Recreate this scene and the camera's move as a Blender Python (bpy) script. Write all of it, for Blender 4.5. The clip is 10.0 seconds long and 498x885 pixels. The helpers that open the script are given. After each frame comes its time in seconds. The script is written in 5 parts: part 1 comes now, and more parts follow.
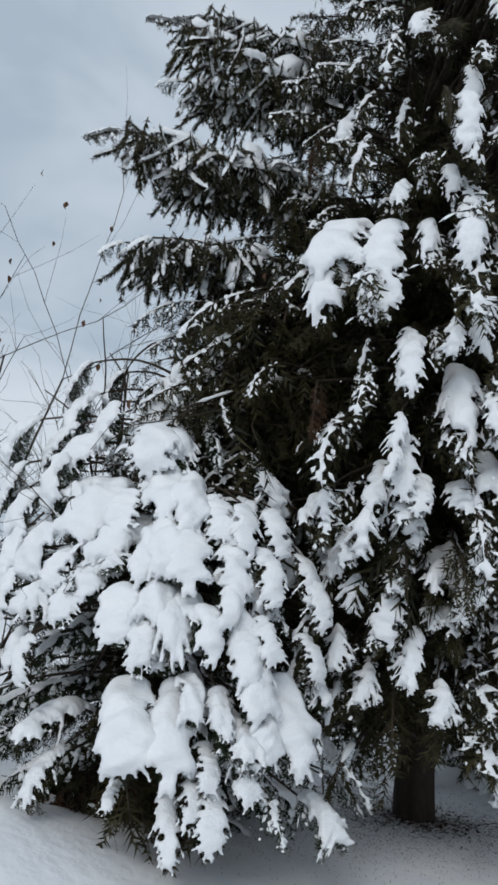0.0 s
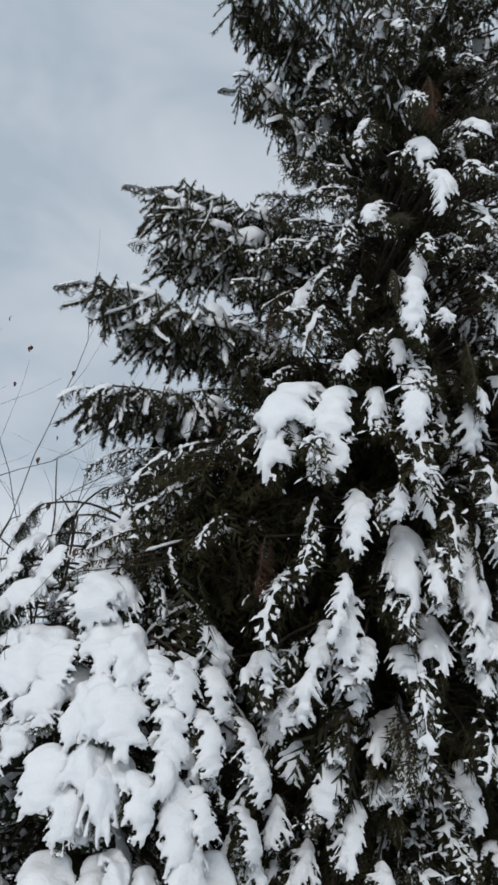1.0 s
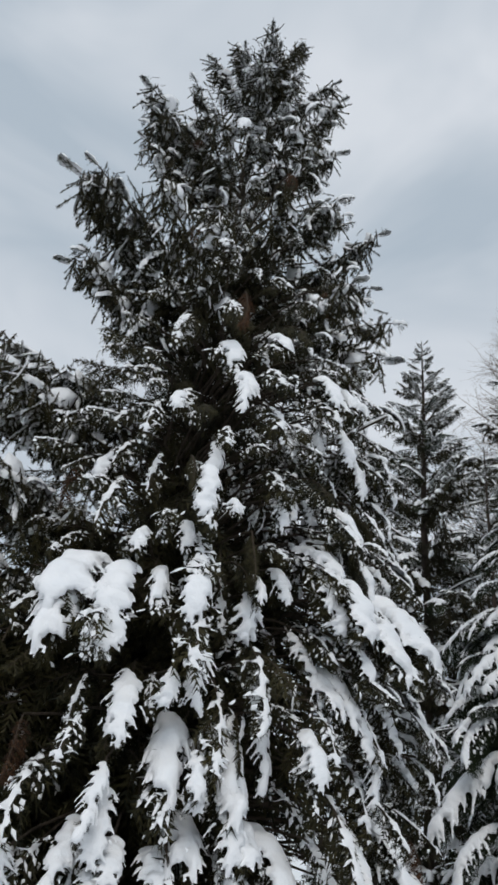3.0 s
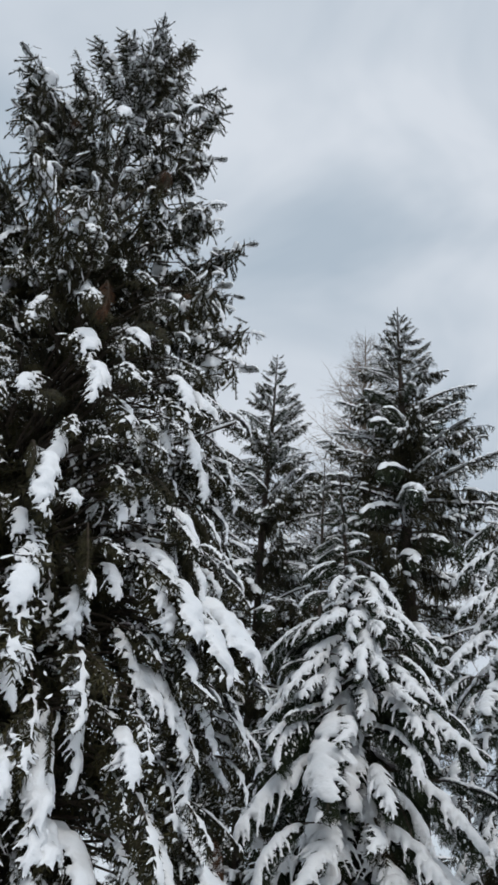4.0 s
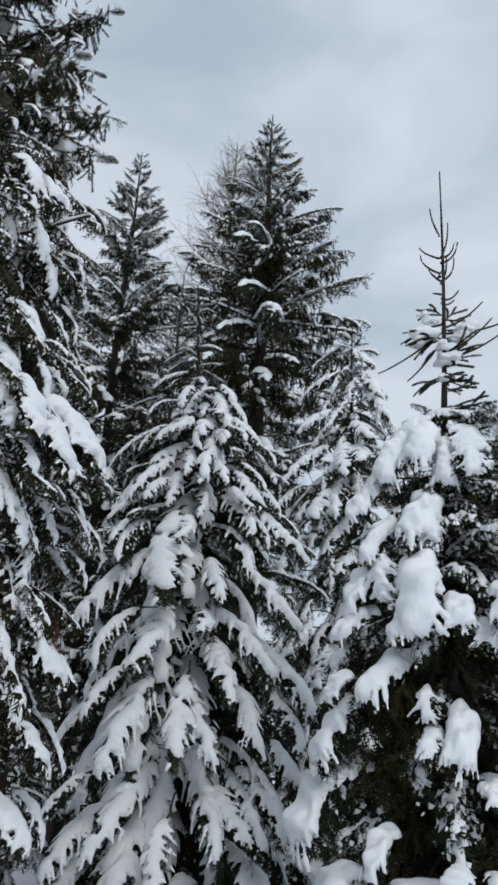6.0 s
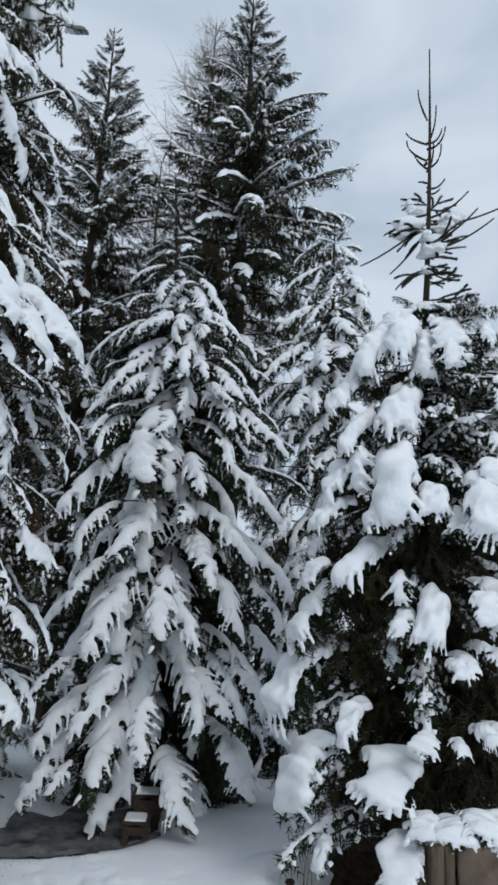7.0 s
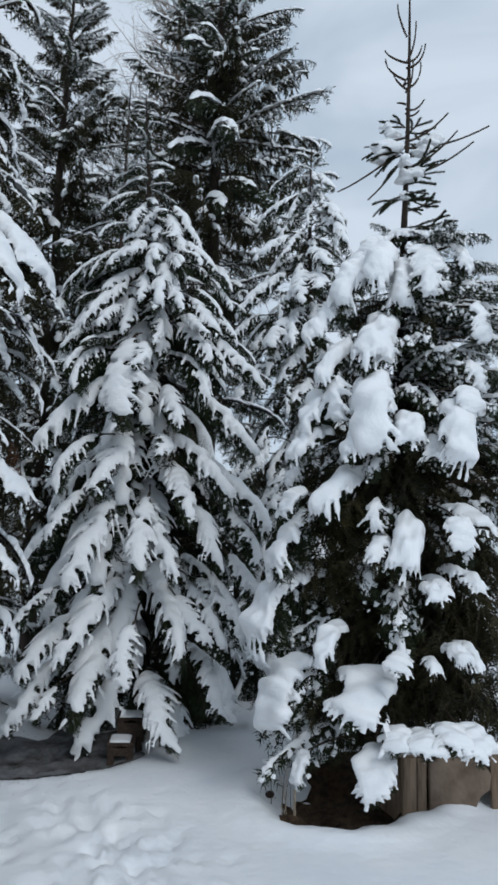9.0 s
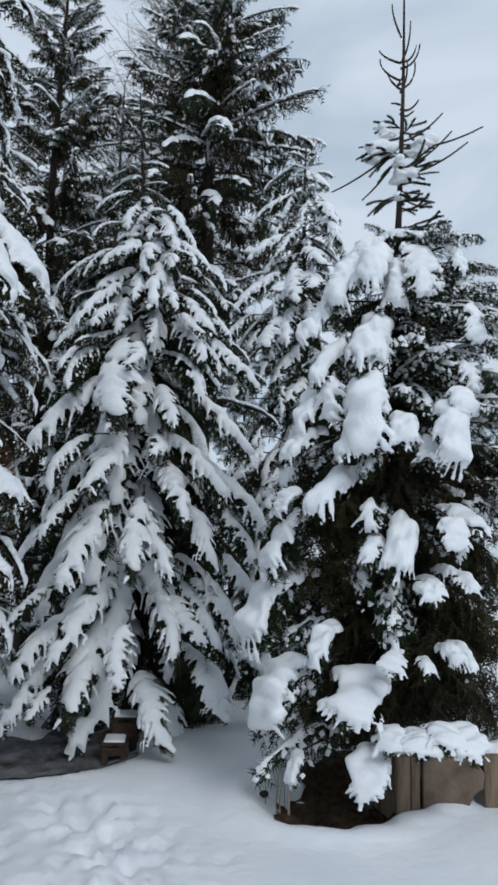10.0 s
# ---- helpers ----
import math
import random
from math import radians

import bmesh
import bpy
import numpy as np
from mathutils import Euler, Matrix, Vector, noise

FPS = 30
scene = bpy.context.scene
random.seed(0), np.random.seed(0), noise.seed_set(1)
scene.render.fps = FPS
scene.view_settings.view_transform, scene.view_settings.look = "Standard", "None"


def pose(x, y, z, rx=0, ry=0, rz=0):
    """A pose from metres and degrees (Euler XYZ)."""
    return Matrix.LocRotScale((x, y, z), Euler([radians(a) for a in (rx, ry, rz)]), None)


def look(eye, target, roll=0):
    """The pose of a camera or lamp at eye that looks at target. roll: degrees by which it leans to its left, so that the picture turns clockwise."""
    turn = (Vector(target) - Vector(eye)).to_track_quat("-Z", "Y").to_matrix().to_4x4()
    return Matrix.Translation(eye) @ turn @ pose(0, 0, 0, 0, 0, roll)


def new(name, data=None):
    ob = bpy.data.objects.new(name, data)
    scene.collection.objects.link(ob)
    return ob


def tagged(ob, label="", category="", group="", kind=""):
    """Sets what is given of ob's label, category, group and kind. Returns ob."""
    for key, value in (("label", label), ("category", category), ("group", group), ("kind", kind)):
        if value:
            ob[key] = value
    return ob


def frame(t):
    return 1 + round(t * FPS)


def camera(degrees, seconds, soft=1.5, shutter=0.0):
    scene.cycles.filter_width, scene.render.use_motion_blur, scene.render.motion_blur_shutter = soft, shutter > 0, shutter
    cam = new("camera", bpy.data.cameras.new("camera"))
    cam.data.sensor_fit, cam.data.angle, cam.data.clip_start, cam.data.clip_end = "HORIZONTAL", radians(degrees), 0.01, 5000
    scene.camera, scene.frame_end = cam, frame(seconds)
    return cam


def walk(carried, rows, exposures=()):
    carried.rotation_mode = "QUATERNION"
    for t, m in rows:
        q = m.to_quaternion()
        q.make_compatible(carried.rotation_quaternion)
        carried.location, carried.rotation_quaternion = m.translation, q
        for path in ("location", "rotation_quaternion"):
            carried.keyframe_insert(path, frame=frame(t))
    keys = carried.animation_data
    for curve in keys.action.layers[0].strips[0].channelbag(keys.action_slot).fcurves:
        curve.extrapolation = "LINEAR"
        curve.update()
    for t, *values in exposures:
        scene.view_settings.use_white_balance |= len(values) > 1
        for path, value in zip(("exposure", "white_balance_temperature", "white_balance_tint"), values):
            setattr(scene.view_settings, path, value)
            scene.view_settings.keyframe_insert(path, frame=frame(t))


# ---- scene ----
cam = camera(37.1, 10.0, soft=3.0)
METRES, EYE, TILT, LEAN, TURN = 0.5, 1.6, 8.5, -4.3, 0.0
ROWS = [
    (0.0, 0.0, 0.0, 0.0, -0.0, 0.0, 0.0),
    (0.5, 0.0375, -0.0355, 0.1239, -1.53, 4.56, -1.27),
    (1.0, 0.0625, -0.0897, 0.2327, -3.62, 10.17, -2.43),
    (1.5, 0.0683, -0.1527, 0.3131, -6.52, 15.74, -3.41),
    (2.0, 0.0753, -0.2042, 0.3457, -10.36, 20.27, -4.0),
    (3.5, 0.0924, -0.2452, 0.3307, -27.12, 24.96, -5.81),
    (4.0, 0.1285, -0.2549, 0.3072, -33.7, 25.3, -5.93),
    (4.5, 0.1557, -0.2591, 0.2849, -38.23, 23.63, -6.09),
    (5.0, 0.1859, -0.2717, 0.259, -41.78, 20.87, -6.22),
    (5.5, 0.2219, -0.2691, 0.2198, -43.75, 17.16, -6.08),
    (6.0, 0.265, -0.2689, 0.161, -45.21, 12.5, -5.92),
    (7.5, 0.3272, -0.2568, -0.0194, -47.0, 2.93, -5.46),
    (8.0, 0.3331, -0.2556, -0.0377, -47.45, 1.65, -5.18),
    (8.5, 0.3335, -0.2515, -0.0417, -48.03, 0.86, -5.06),
    (9.0, 0.3309, -0.2515, -0.0318, -48.43, 0.32, -5.05),
    (9.5, 0.3259, -0.2521, -0.0132, -48.76, 0.14, -5.09),
    (10.0, 0.3211, -0.2529, -0.0037, -48.88, 0.22, -5.07),
]
walk(cam, [(t, pose(0, 0, EYE, TILT, LEAN, TURN) @ pose(METRES * x, METRES * y, METRES * z, 90 + pitch, roll, yaw)) for t, x, y, z, yaw, pitch, roll in ROWS],
     exposures=[(0.0, -0.02, 6260, 9), (2.0, -0.02, 6620, 11), (3.5, 0.08, 6470, 10), (5.5, 0.05, 6330, 10), (7.5, 0.05, 6050, 8), (10.0, 0.04, 6030, 8)])

# ---- light: overcast winter sky, weak wide sun behind the cloud ----
SUN_EL, SUN_AZ = 42.0, 200.0
world = bpy.data.worlds.new("overcast_sky")
scene.world = world
world.use_nodes = True
wn, wl = world.node_tree.nodes, world.node_tree.links
wn.clear()
w_out, w_bg = wn.new("ShaderNodeOutputWorld"), wn.new("ShaderNodeBackground")
w_sky = wn.new("ShaderNodeTexSky")
w_sky.sky_type, w_sky.sun_disc = "NISHITA", False
w_sky.sun_elevation, w_sky.sun_rotation = radians(SUN_EL), radians(SUN_AZ)
w_co, w_map = wn.new("ShaderNodeTexCoord"), wn.new("ShaderNodeMapping")
w_map.inputs["Scale"].default_value = (1.0, 1.0, 2.2)
w_map.inputs["Location"].default_value = (0.35, 0.1, 0.2)
w_noise = wn.new("ShaderNodeTexNoise")
w_noise.inputs["Scale"].default_value, w_noise.inputs["Detail"].default_value = 2.9, 4.0
w_noise.inputs["Roughness"].default_value, w_noise.inputs["Distortion"].default_value = 0.5, 0.5
w_ramp = wn.new("ShaderNodeValToRGB")
w_ramp.color_ramp.elements[0].position, w_ramp.color_ramp.elements[0].color = 0.36, (0.43, 0.505, 0.58, 1)
w_ramp.color_ramp.elements[1].position, w_ramp.color_ramp.elements[1].color = 0.66, (0.67, 0.715, 0.77, 1)
w_dim = wn.new("ShaderNodeMix")
w_dim.data_type = "RGBA"
w_dim.inputs["Factor"].default_value = 0.94
w_scale = wn.new("ShaderNodeVectorMath")
w_scale.operation = "SCALE"
w_scale.inputs["Scale"].default_value = 0.1
wl.new(w_co.outputs["Generated"], w_map.inputs["Vector"])
wl.new(w_map.outputs["Vector"], w_noise.inputs["Vector"])
wl.new(w_noise.outputs["Fac"], w_ramp.inputs["Fac"])
wl.new(w_sky.outputs["Color"], w_scale.inputs[0])
wl.new(w_scale.outputs["Vector"], w_dim.inputs[6])
wl.new(w_ramp.outputs["Color"], w_dim.inputs[7])
wl.new(w_dim.outputs[2], w_bg.inputs["Color"])
wl.new(w_bg.outputs["Background"], w_out.inputs["Surface"])
w_bg.inputs["Strength"].default_value = 1.0

sun = new("sun", bpy.data.lights.new("sun", "SUN"))
sun.data.energy, sun.data.angle, sun.data.color = 0.95, radians(25), (1.0, 0.97, 0.93)
a, e = radians(SUN_AZ), radians(SUN_EL)
sun.matrix_world = look((30 * math.sin(a) * math.cos(e), 30 * math.cos(a) * math.cos(e), 30 * math.sin(e)), (0, 0, 0))


# ---- materials ----
def material(name, low, high, rough=0.7, scale=8.0, detail=5.0, bump=0.0, bump_scale=60.0, stretch=(1, 1, 1),
             per_object=0.0, per_island=0.0, specular=0.3, translucent=0.0, sub=0.0):
    m = bpy.data.materials.new(name)
    m.use_nodes = True
    n, l = m.node_tree.nodes, m.node_tree.links
    b = n["Principled BSDF"]
    b.inputs["Roughness"].default_value = rough
    b.inputs["Specular IOR Level"].default_value = specular
    co, mp = n.new("ShaderNodeTexCoord"), n.new("ShaderNodeMapping")
    mp.inputs["Scale"].default_value = stretch
    l.new(co.outputs["Object"], mp.inputs["Vector"])
    tx = n.new("ShaderNodeTexNoise")
    tx.inputs["Scale"].default_value, tx.inputs["Detail"].default_value = scale, detail
    tx.inputs["Roughness"].default_value = 0.6
    l.new(mp.outputs["Vector"], tx.inputs["Vector"])
    ramp = n.new("ShaderNodeValToRGB")
    ramp.color_ramp.elements[0].position, ramp.color_ramp.elements[0].color = 0.3, (*low, 1)
    ramp.color_ramp.elements[1].position, ramp.color_ramp.elements[1].color = 0.72, (*high, 1)
    fac = tx.outputs["Fac"]
    for amount, node, out in ((per_object, "ShaderNodeObjectInfo", "Random"), (per_island, "ShaderNodeNewGeometry", "Random Per Island")):
        if amount:
            src, sub_, add = n.new(node), n.new("ShaderNodeMath"), n.new("ShaderNodeMath")
            sub_.operation, sub_.inputs[1].default_value = "SUBTRACT", 0.5
            add.operation, add.inputs[1].default_value = "MULTIPLY_ADD", amount
            l.new(src.outputs[out], sub_.inputs[0])
            l.new(sub_.outputs[0], add.inputs[0])
            l.new(fac, add.inputs[2])
            fac = add.outputs[0]
    l.new(fac, ramp.inputs["Fac"])
    l.new(ramp.outputs["Color"], b.inputs["Base Color"])
    if bump:
        bt, bp = n.new("ShaderNodeTexNoise"), n.new("ShaderNodeBump")
        bt.inputs["Scale"].default_value, bt.inputs["Detail"].default_value = bump_scale, 6.0
        l.new(mp.outputs["Vector"], bt.inputs["Vector"])
        l.new(bt.outputs["Fac"], bp.inputs["Height"])
        bp.inputs["Strength"].default_value, bp.inputs["Distance"].default_value = bump, 0.02
        l.new(bp.outputs["Normal"], b.inputs["Normal"])
    if sub:
        b.inputs["Subsurface Weight"].default_value = sub
        b.inputs["Subsurface Radius"].default_value = (0.03, 0.035, 0.04)
        b.inputs["Subsurface Scale"].default_value = 0.5
    return m


SNOW = material("fresh_snow", (0.82, 0.84, 0.86), (0.9, 0.9, 0.9), rough=0.6, scale=5, bump=0.35, bump_scale=45, specular=0.25)
GROUND_SNOW = material("ground_snow", (0.78, 0.8, 0.83), (0.9, 0.9, 0.9), rough=0.6, scale=1.5, bump=0.6, bump_scale=14, specular=0.25)
NEEDLE = material("dark_spruce_needles", (0.008, 0.009, 0.004), (0.044, 0.038, 0.015), rough=0.6, scale=3, per_object=0.25, per_island=0.5, specular=0.15)
NEEDLE_GREEN = material("green_spruce_needles", (0.007, 0.012, 0.005), (0.03, 0.04, 0.016), rough=0.55, scale=3, per_object=0.2, per_island=0.5, specular=0.15)
DEAD = material("dead_brown_needles", (0.03, 0.014, 0.007), (0.11, 0.05, 0.022), rough=0.8, scale=5, per_object=0.3, per_island=0.6)
TWIG = material("grey_brown_twig_bark", (0.022, 0.017, 0.012), (0.085, 0.066, 0.05), rough=0.9, scale=20, specular=0.15)
BARK = material("spruce_bark", (0.012, 0.009, 0.006), (0.055, 0.039, 0.03), rough=0.9, scale=9, bump=0.9, bump_scale=30, stretch=(1, 1, 0.35))
LARCH = material("larch_twig_bark", (0.1, 0.075, 0.055), (0.24, 0.19, 0.15), rough=0.9, scale=12)
LITTER = material("needle_litter", (0.018, 0.011, 0.006), (0.11, 0.07, 0.04), rough=0.95, scale=14, bump=0.9, bump_scale=60)
PEELED = material("peeled_wood", (0.35, 0.28, 0.2), (0.55, 0.47, 0.37), rough=0.7, scale=20)
# bare ground with specks of snow, its colour darkened for the boughs' shade
SHADED_BARE = material("thawed_ground", (0.02, 0.017, 0.014), (0.26, 0.26, 0.27), rough=0.9, scale=4, detail=12, bump=0.7, bump_scale=40)
BENCH_WOOD = material("dark_wet_wood", (0.02, 0.013, 0.009), (0.07, 0.048, 0.034), rough=0.8, scale=6, bump=0.4, bump_scale=25, stretch=(0.6, 6, 6))
BROWN_PANEL = material("stained_brown_panel", (0.06, 0.04, 0.027), (0.23, 0.175, 0.13), rough=0.75, scale=4, detail=8, bump=0.4, bump_scale=18)
BOARD = material("weathered_board", (0.085, 0.058, 0.038), (0.27, 0.2, 0.14), rough=0.85, scale=5, bump=0.5, bump_scale=20, stretch=(6, 6, 0.6), per_object=0.25)


# ---- mesh helpers ----
def mesh_from(name, chunks, mats, smooth=False):
    """One mesh out of chunks (vertices n x 3, faces m x 3 or 4, material index)."""
    verts, faces, index, base = [], [], [], 0
    for v, f, mi in chunks:
        if len(v) == 0 or len(f) == 0:
            continue
        verts.append(v)
        faces.extend((np.asarray(f) + base).tolist())
        index.extend([mi] * len(f))
        base += len(v)
    me = bpy.data.meshes.new(name)
    me.from_pydata(np.concatenate(verts).tolist(), [], faces)
    for m in mats:
        me.materials.append(m)
    me.polygons.foreach_set("material_index", index)
    if smooth:
        me.polygons.foreach_set("use_smooth", [True] * len(faces))
    me.update()
    return me


def part(name, me, parent, m=None, label=""):
    ob = new(name, me)
    ob.parent = parent
    if m is not None:
        ob.matrix_basis = m
    return tagged(ob, label)


def thing(name, m, label, category, group="", kind=""):
    ob = new(name)
    ob.empty_display_size = 0.1
    ob.matrix_basis = m
    return tagged(ob, label, category, group, kind)


def tube(points, radii, sides=6):
    """Vertices and quads of a tapered tube along points."""
    p, r = np.asarray(points, float), np.asarray(radii, float)
    t = np.gradient(p, axis=0)
    t /= np.linalg.norm(t, axis=1, keepdims=True) + 1e-9
    ref = np.where(np.abs(t[:, 2:3]) > 0.9, np.array([[1.0, 0, 0]]), np.array([[0, 0, 1.0]]))
    a1 = np.cross(t, ref)
    a1 /= np.linalg.norm(a1, axis=1, keepdims=True) + 1e-9
    a2 = np.cross(t, a1)
    ang = np.arange(sides) * 2 * np.pi / sides
    ring = p[:, None] + r[:, None, None] * (np.cos(ang)[None, :, None] * a1[:, None] + np.sin(ang)[None, :, None] * a2[:, None])
    i, j = np.meshgrid(np.arange(len(p) - 1), np.arange(sides), indexing="ij")
    j2 = (j + 1) % sides
    f = np.stack([i * sides + j, i * sides + j2, (i + 1) * sides + j2, (i + 1) * sides + j], -1).reshape(-1, 4)
    return ring.reshape(-1, 3), f


def waves(rng, x, y, size, n=7):
    """Smooth noise, about -1 to 1, with bumps of that size."""
    out = np.zeros_like(x, float)
    for _ in range(n):
        an, k, ph = rng.uniform(0, 2 * np.pi), 2 * np.pi / size * rng.uniform(0.6, 1.5), rng.uniform(0, 2 * np.pi)
        out += np.sin(k * (np.cos(an) * x + np.sin(an) * y) + ph)
    return out / n ** 0.5 * 0.7


# ---- boughs ----
class Bough:
    """A conifer bough, laid out flat (along, across, above) and then bent: it starts at pitch phi0, curls by curl and its sides sag by sag (radians)."""

    def __init__(self, seed, length, width, phi0=0.2, curl=-0.9, sag=0.7, gap=0.055, subgap=0.05, hang=0.0, needle=0.019,
                 step=0.011, tip=0.35, bare=0.1, hold=0.5, sub_len=0.13, roll=60, fan=(44, 68), least=2, close=14, blade=0.6):
        self.rng = rng = np.random.default_rng(seed)
        self.length, self.width, self.sag, self.roll, self.blade = length, width, sag, roll, blade
        self.u = np.linspace(0, 1.3, 80) * length
        phi = phi0 + curl * np.clip(self.u / length, 0, 1.3) + 0.08 * np.sin(self.u / length * rng.uniform(4, 9) + rng.uniform(0, 6))
        self.phi = phi
        self.ax = np.concatenate([[0], np.cumsum(np.cos(phi[:-1]) * np.diff(self.u))])
        self.az = np.concatenate([[0], np.cumsum(np.sin(phi[:-1]) * np.diff(self.u))])
        self.twigs = []
        bend = rng.normal(0, 0.12) * width
        self.axis_side = lambda x: bend * np.sin(np.asarray(x) / length * 3.0)
        x, side = bare * length, 1
        while x < 0.985 * length:
            u = x / length
            prof = min(1, (u - bare * 0.6) / 0.3) ** 0.6 * ((1 - u) ** hold * (1 - tip) + tip * (1 - u) ** 0.25)
            ln = max(0.03, width * prof * rng.uniform(0.6, 1.2))
            ang = radians(max(4, rng.uniform(*fan) - close * u))
            p0 = np.array([x, float(self.axis_side(x)), 0.0])
            drop = -hang * ln * rng.uniform(0.3, 1.2)
            self.twigs.append((p0, p0 + np.array([ln * math.cos(ang), side * ln * math.sin(ang), drop]), 1))
            x += gap * rng.uniform(0.35, 0.7)
            side = -side
        self.twigs.append((np.array([length * 0.93, float(self.axis_side(length * 0.93)), 0]), np.array([length * 1.06, float(self.axis_side(length)), -0.02]), 1))
        self.subs = []
        for p0, p1, _ in self.twigs:
            d = p1 - p0
            ln = np.linalg.norm(d)
            d /= ln
            perp = np.array([-d[1], d[0], 0])
            s, sd = subgap * 0.8, 1
            while s < ln - 0.01:
                l2 = min(sub_len, 0.05 + 0.5 * (ln - s)) * rng.uniform(0.5, 1.1)
                q0 = p0 + d * s
                q1 = q0 + d * l2 * 0.68 + perp * sd * l2 * 0.68
                q1[2] -= hang * l2 * rng.uniform(0.6, 2.2)
                self.subs.append((q0, q1, 2))
                s += subgap * rng.uniform(0.35, 0.75)
                sd = -sd
        self.needle, self.step, self.least = needle, step, least

    def place(self, p):
        x, s, n = p[:, 0], p[:, 1], p[:, 2]
        phi = np.interp(x, self.u, self.phi)
        ax, az = np.interp(x, self.u, self.ax), np.interp(x, self.u, self.az)
        k = self.sag / self.width
        th = np.clip(k * np.abs(s), 0, 1.5)
        y, dz = np.sign(s) * np.sin(th) / k, -(1 - np.cos(th)) / k
        nx, nz = -np.sin(phi), np.cos(phi)
        bx, bz = 0.45 * nx, 0.45 * nz + 0.55
        out = np.empty_like(p)
        out[:, 0] = ax + bx * dz + nx * np.cos(th) * n
        out[:, 1] = y + np.sign(s) * np.sin(th) * n
        out[:, 2] = az + bz * dz + nz * np.cos(th) * n
        return out

    def foliage(self):
        """Chunks: the axis and twigs (material 1) and saw-edged rows of needles (material 0)."""
        rng = self.rng
        chunks = []
        xs = np.linspace(0, self.length, 10)
        pts = np.stack([xs, self.axis_side(xs), np.zeros(10)], 1)
        v, f = tube(self.place(pts), np.linspace(0.012, 0.003, 10) * self.length, 4)
        chunks.append((v, f, 1))
        P0, P1 = np.array([t[0] for t in self.twigs]), np.array([t[1] for t in self.twigs])
        D = P1 - P0
        S = np.cross(D, np.array([0, 0, 1.0]))
        S /= np.linalg.norm(S, axis=1, keepdims=True) + 1e-9
        r = 0.004
        tv = np.stack([P0 + S * r, P0 - S * r, P1], 1).reshape(-1, 3)
        chunks.append((self.place(tv), np.arange(len(tv)).reshape(-1, 3), 1))
        ax = np.linspace(0.12, 1.0, 8) * self.length
        core = [(np.array([a0, float(self.axis_side(a0)), 0.0]), np.array([a1, float(self.axis_side(a1)), -0.01]), 1) for a0, a1 in zip(ax[:-1], ax[1:])]
        allt = self.twigs + self.subs + core + core
        P0, P1 = np.array([t[0] for t in allt]), np.array([t[1] for t in allt])
        ln = np.linalg.norm(P1 - P0, axis=1)
        D = (P1 - P0) / ln[:, None]
        S = np.cross(D, np.array([0, 0, 1.0]))
        S /= np.linalg.norm(S, axis=1, keepdims=True) + 1e-9
        N = np.cross(S, D)
        ro = np.radians(rng.uniform(-self.roll, self.roll, len(allt)))[:, None]
        A1 = np.cos(ro) * S + np.sin(ro) * N
        cnt = np.maximum(self.least, np.ceil(ln / self.step).astype(int))
        idx = np.repeat(np.arange(len(allt)), cnt)
        k = np.concatenate([np.arange(c) for c in cnt])
        for side in (1, -1):
            t0 = (k / cnt[idx])[:, None]
            t1 = ((k + self.blade) / cnt[idx])[:, None]
            seg = (P1 - P0)[idx]
            m = len(idx)
            nl = self.needle * rng.uniform(0.7, 1.55, (m, 1)) * np.clip(1.25 - 0.5 * t0, 0.5, 1)
            wob = rng.normal(0, 0.35, (m, 1)) * N[idx]
            b0, b1 = P0[idx] + seg * t0, P0[idx] + seg * t1
            tipp = (b0 + b1) / 2 + (A1[idx] * side + wob) * nl + D[idx] * nl * rng.uniform(0.8, 1.6, (m, 1))
            nv = np.stack([b0, b1, tipp], 1).reshape(-1, 3)
            chunks.append((self.place(nv), np.arange(3 * m).reshape(-1, 3), 0))
        return chunks

    def snow(self, depth=0.05, reach=0.035, cell=0.026, cover=0.45, patch=0.0, patch_size=0.25, twig_end=0.95, axis_reach=1.4, start=0.08,
             closed=True, lumps=0.28, bare=0.1, dust=0.3, dust_w=0.014, fringe=0.0, finger=0.018):
        """Chunks of the snow that lies along axis and twigs from start outwards, with a fingered rim."""
        rng = self.rng
        L, W = self.length, self.width
        xs = np.arange(0.04 * L, 1.14 * L, cell)
        ss = np.arange(-1.15 * W, 1.15 * W, cell)
        X, Y = np.meshgrid(xs, ss, indexing="ij")
        segs = []
        for p0, p1, _ in self.twigs:
            if p0[0] > start * L and rng.random() > bare:
                w = reach * rng.uniform(0.7, 1.35)
                segs.append((p0[:2], (p0 + (p1 - p0) * twig_end * rng.uniform(0.7, 1.05))[:2], w, w * 0.5))
        ax = np.linspace(max(0.1, start) * L, L, 6)
        for a0, a1 in zip(ax[:-1], ax[1:]):
            segs.append((np.array([a0, float(self.axis_side(a0))]), np.array([a1, float(self.axis_side(a1))]), reach * axis_reach, reach * axis_reach * 0.9))
        g = np.zeros_like(X)
        for q0, q1, w0, w1 in segs:
            dx, dy = q1 - q0
            t = np.clip(((X - q0[0]) * dx + (Y - q0[1]) * dy) / (dx * dx + dy * dy + 1e-9), 0, 1)
            d2 = (X - q0[0] - dx * t) ** 2 + (Y - q0[1] - dy * t) ** 2
            g += np.exp(-d2 / (w0 + (w1 - w0) * t) ** 2)
        f = g - cover - patch * (0.6 + waves(rng, X, Y, patch_size))
        keep = f > 0
        cells = keep[:-1, :-1] | keep[1:, :-1] | keep[:-1, 1:] | keep[1:, 1:]
        # draw the rim to where the cover ends
        fx, fy = np.gradient(f, cell)
        g2 = fx ** 2 + fy ** 2 + 1e-6
        mv = np.where(keep, 0, 1)
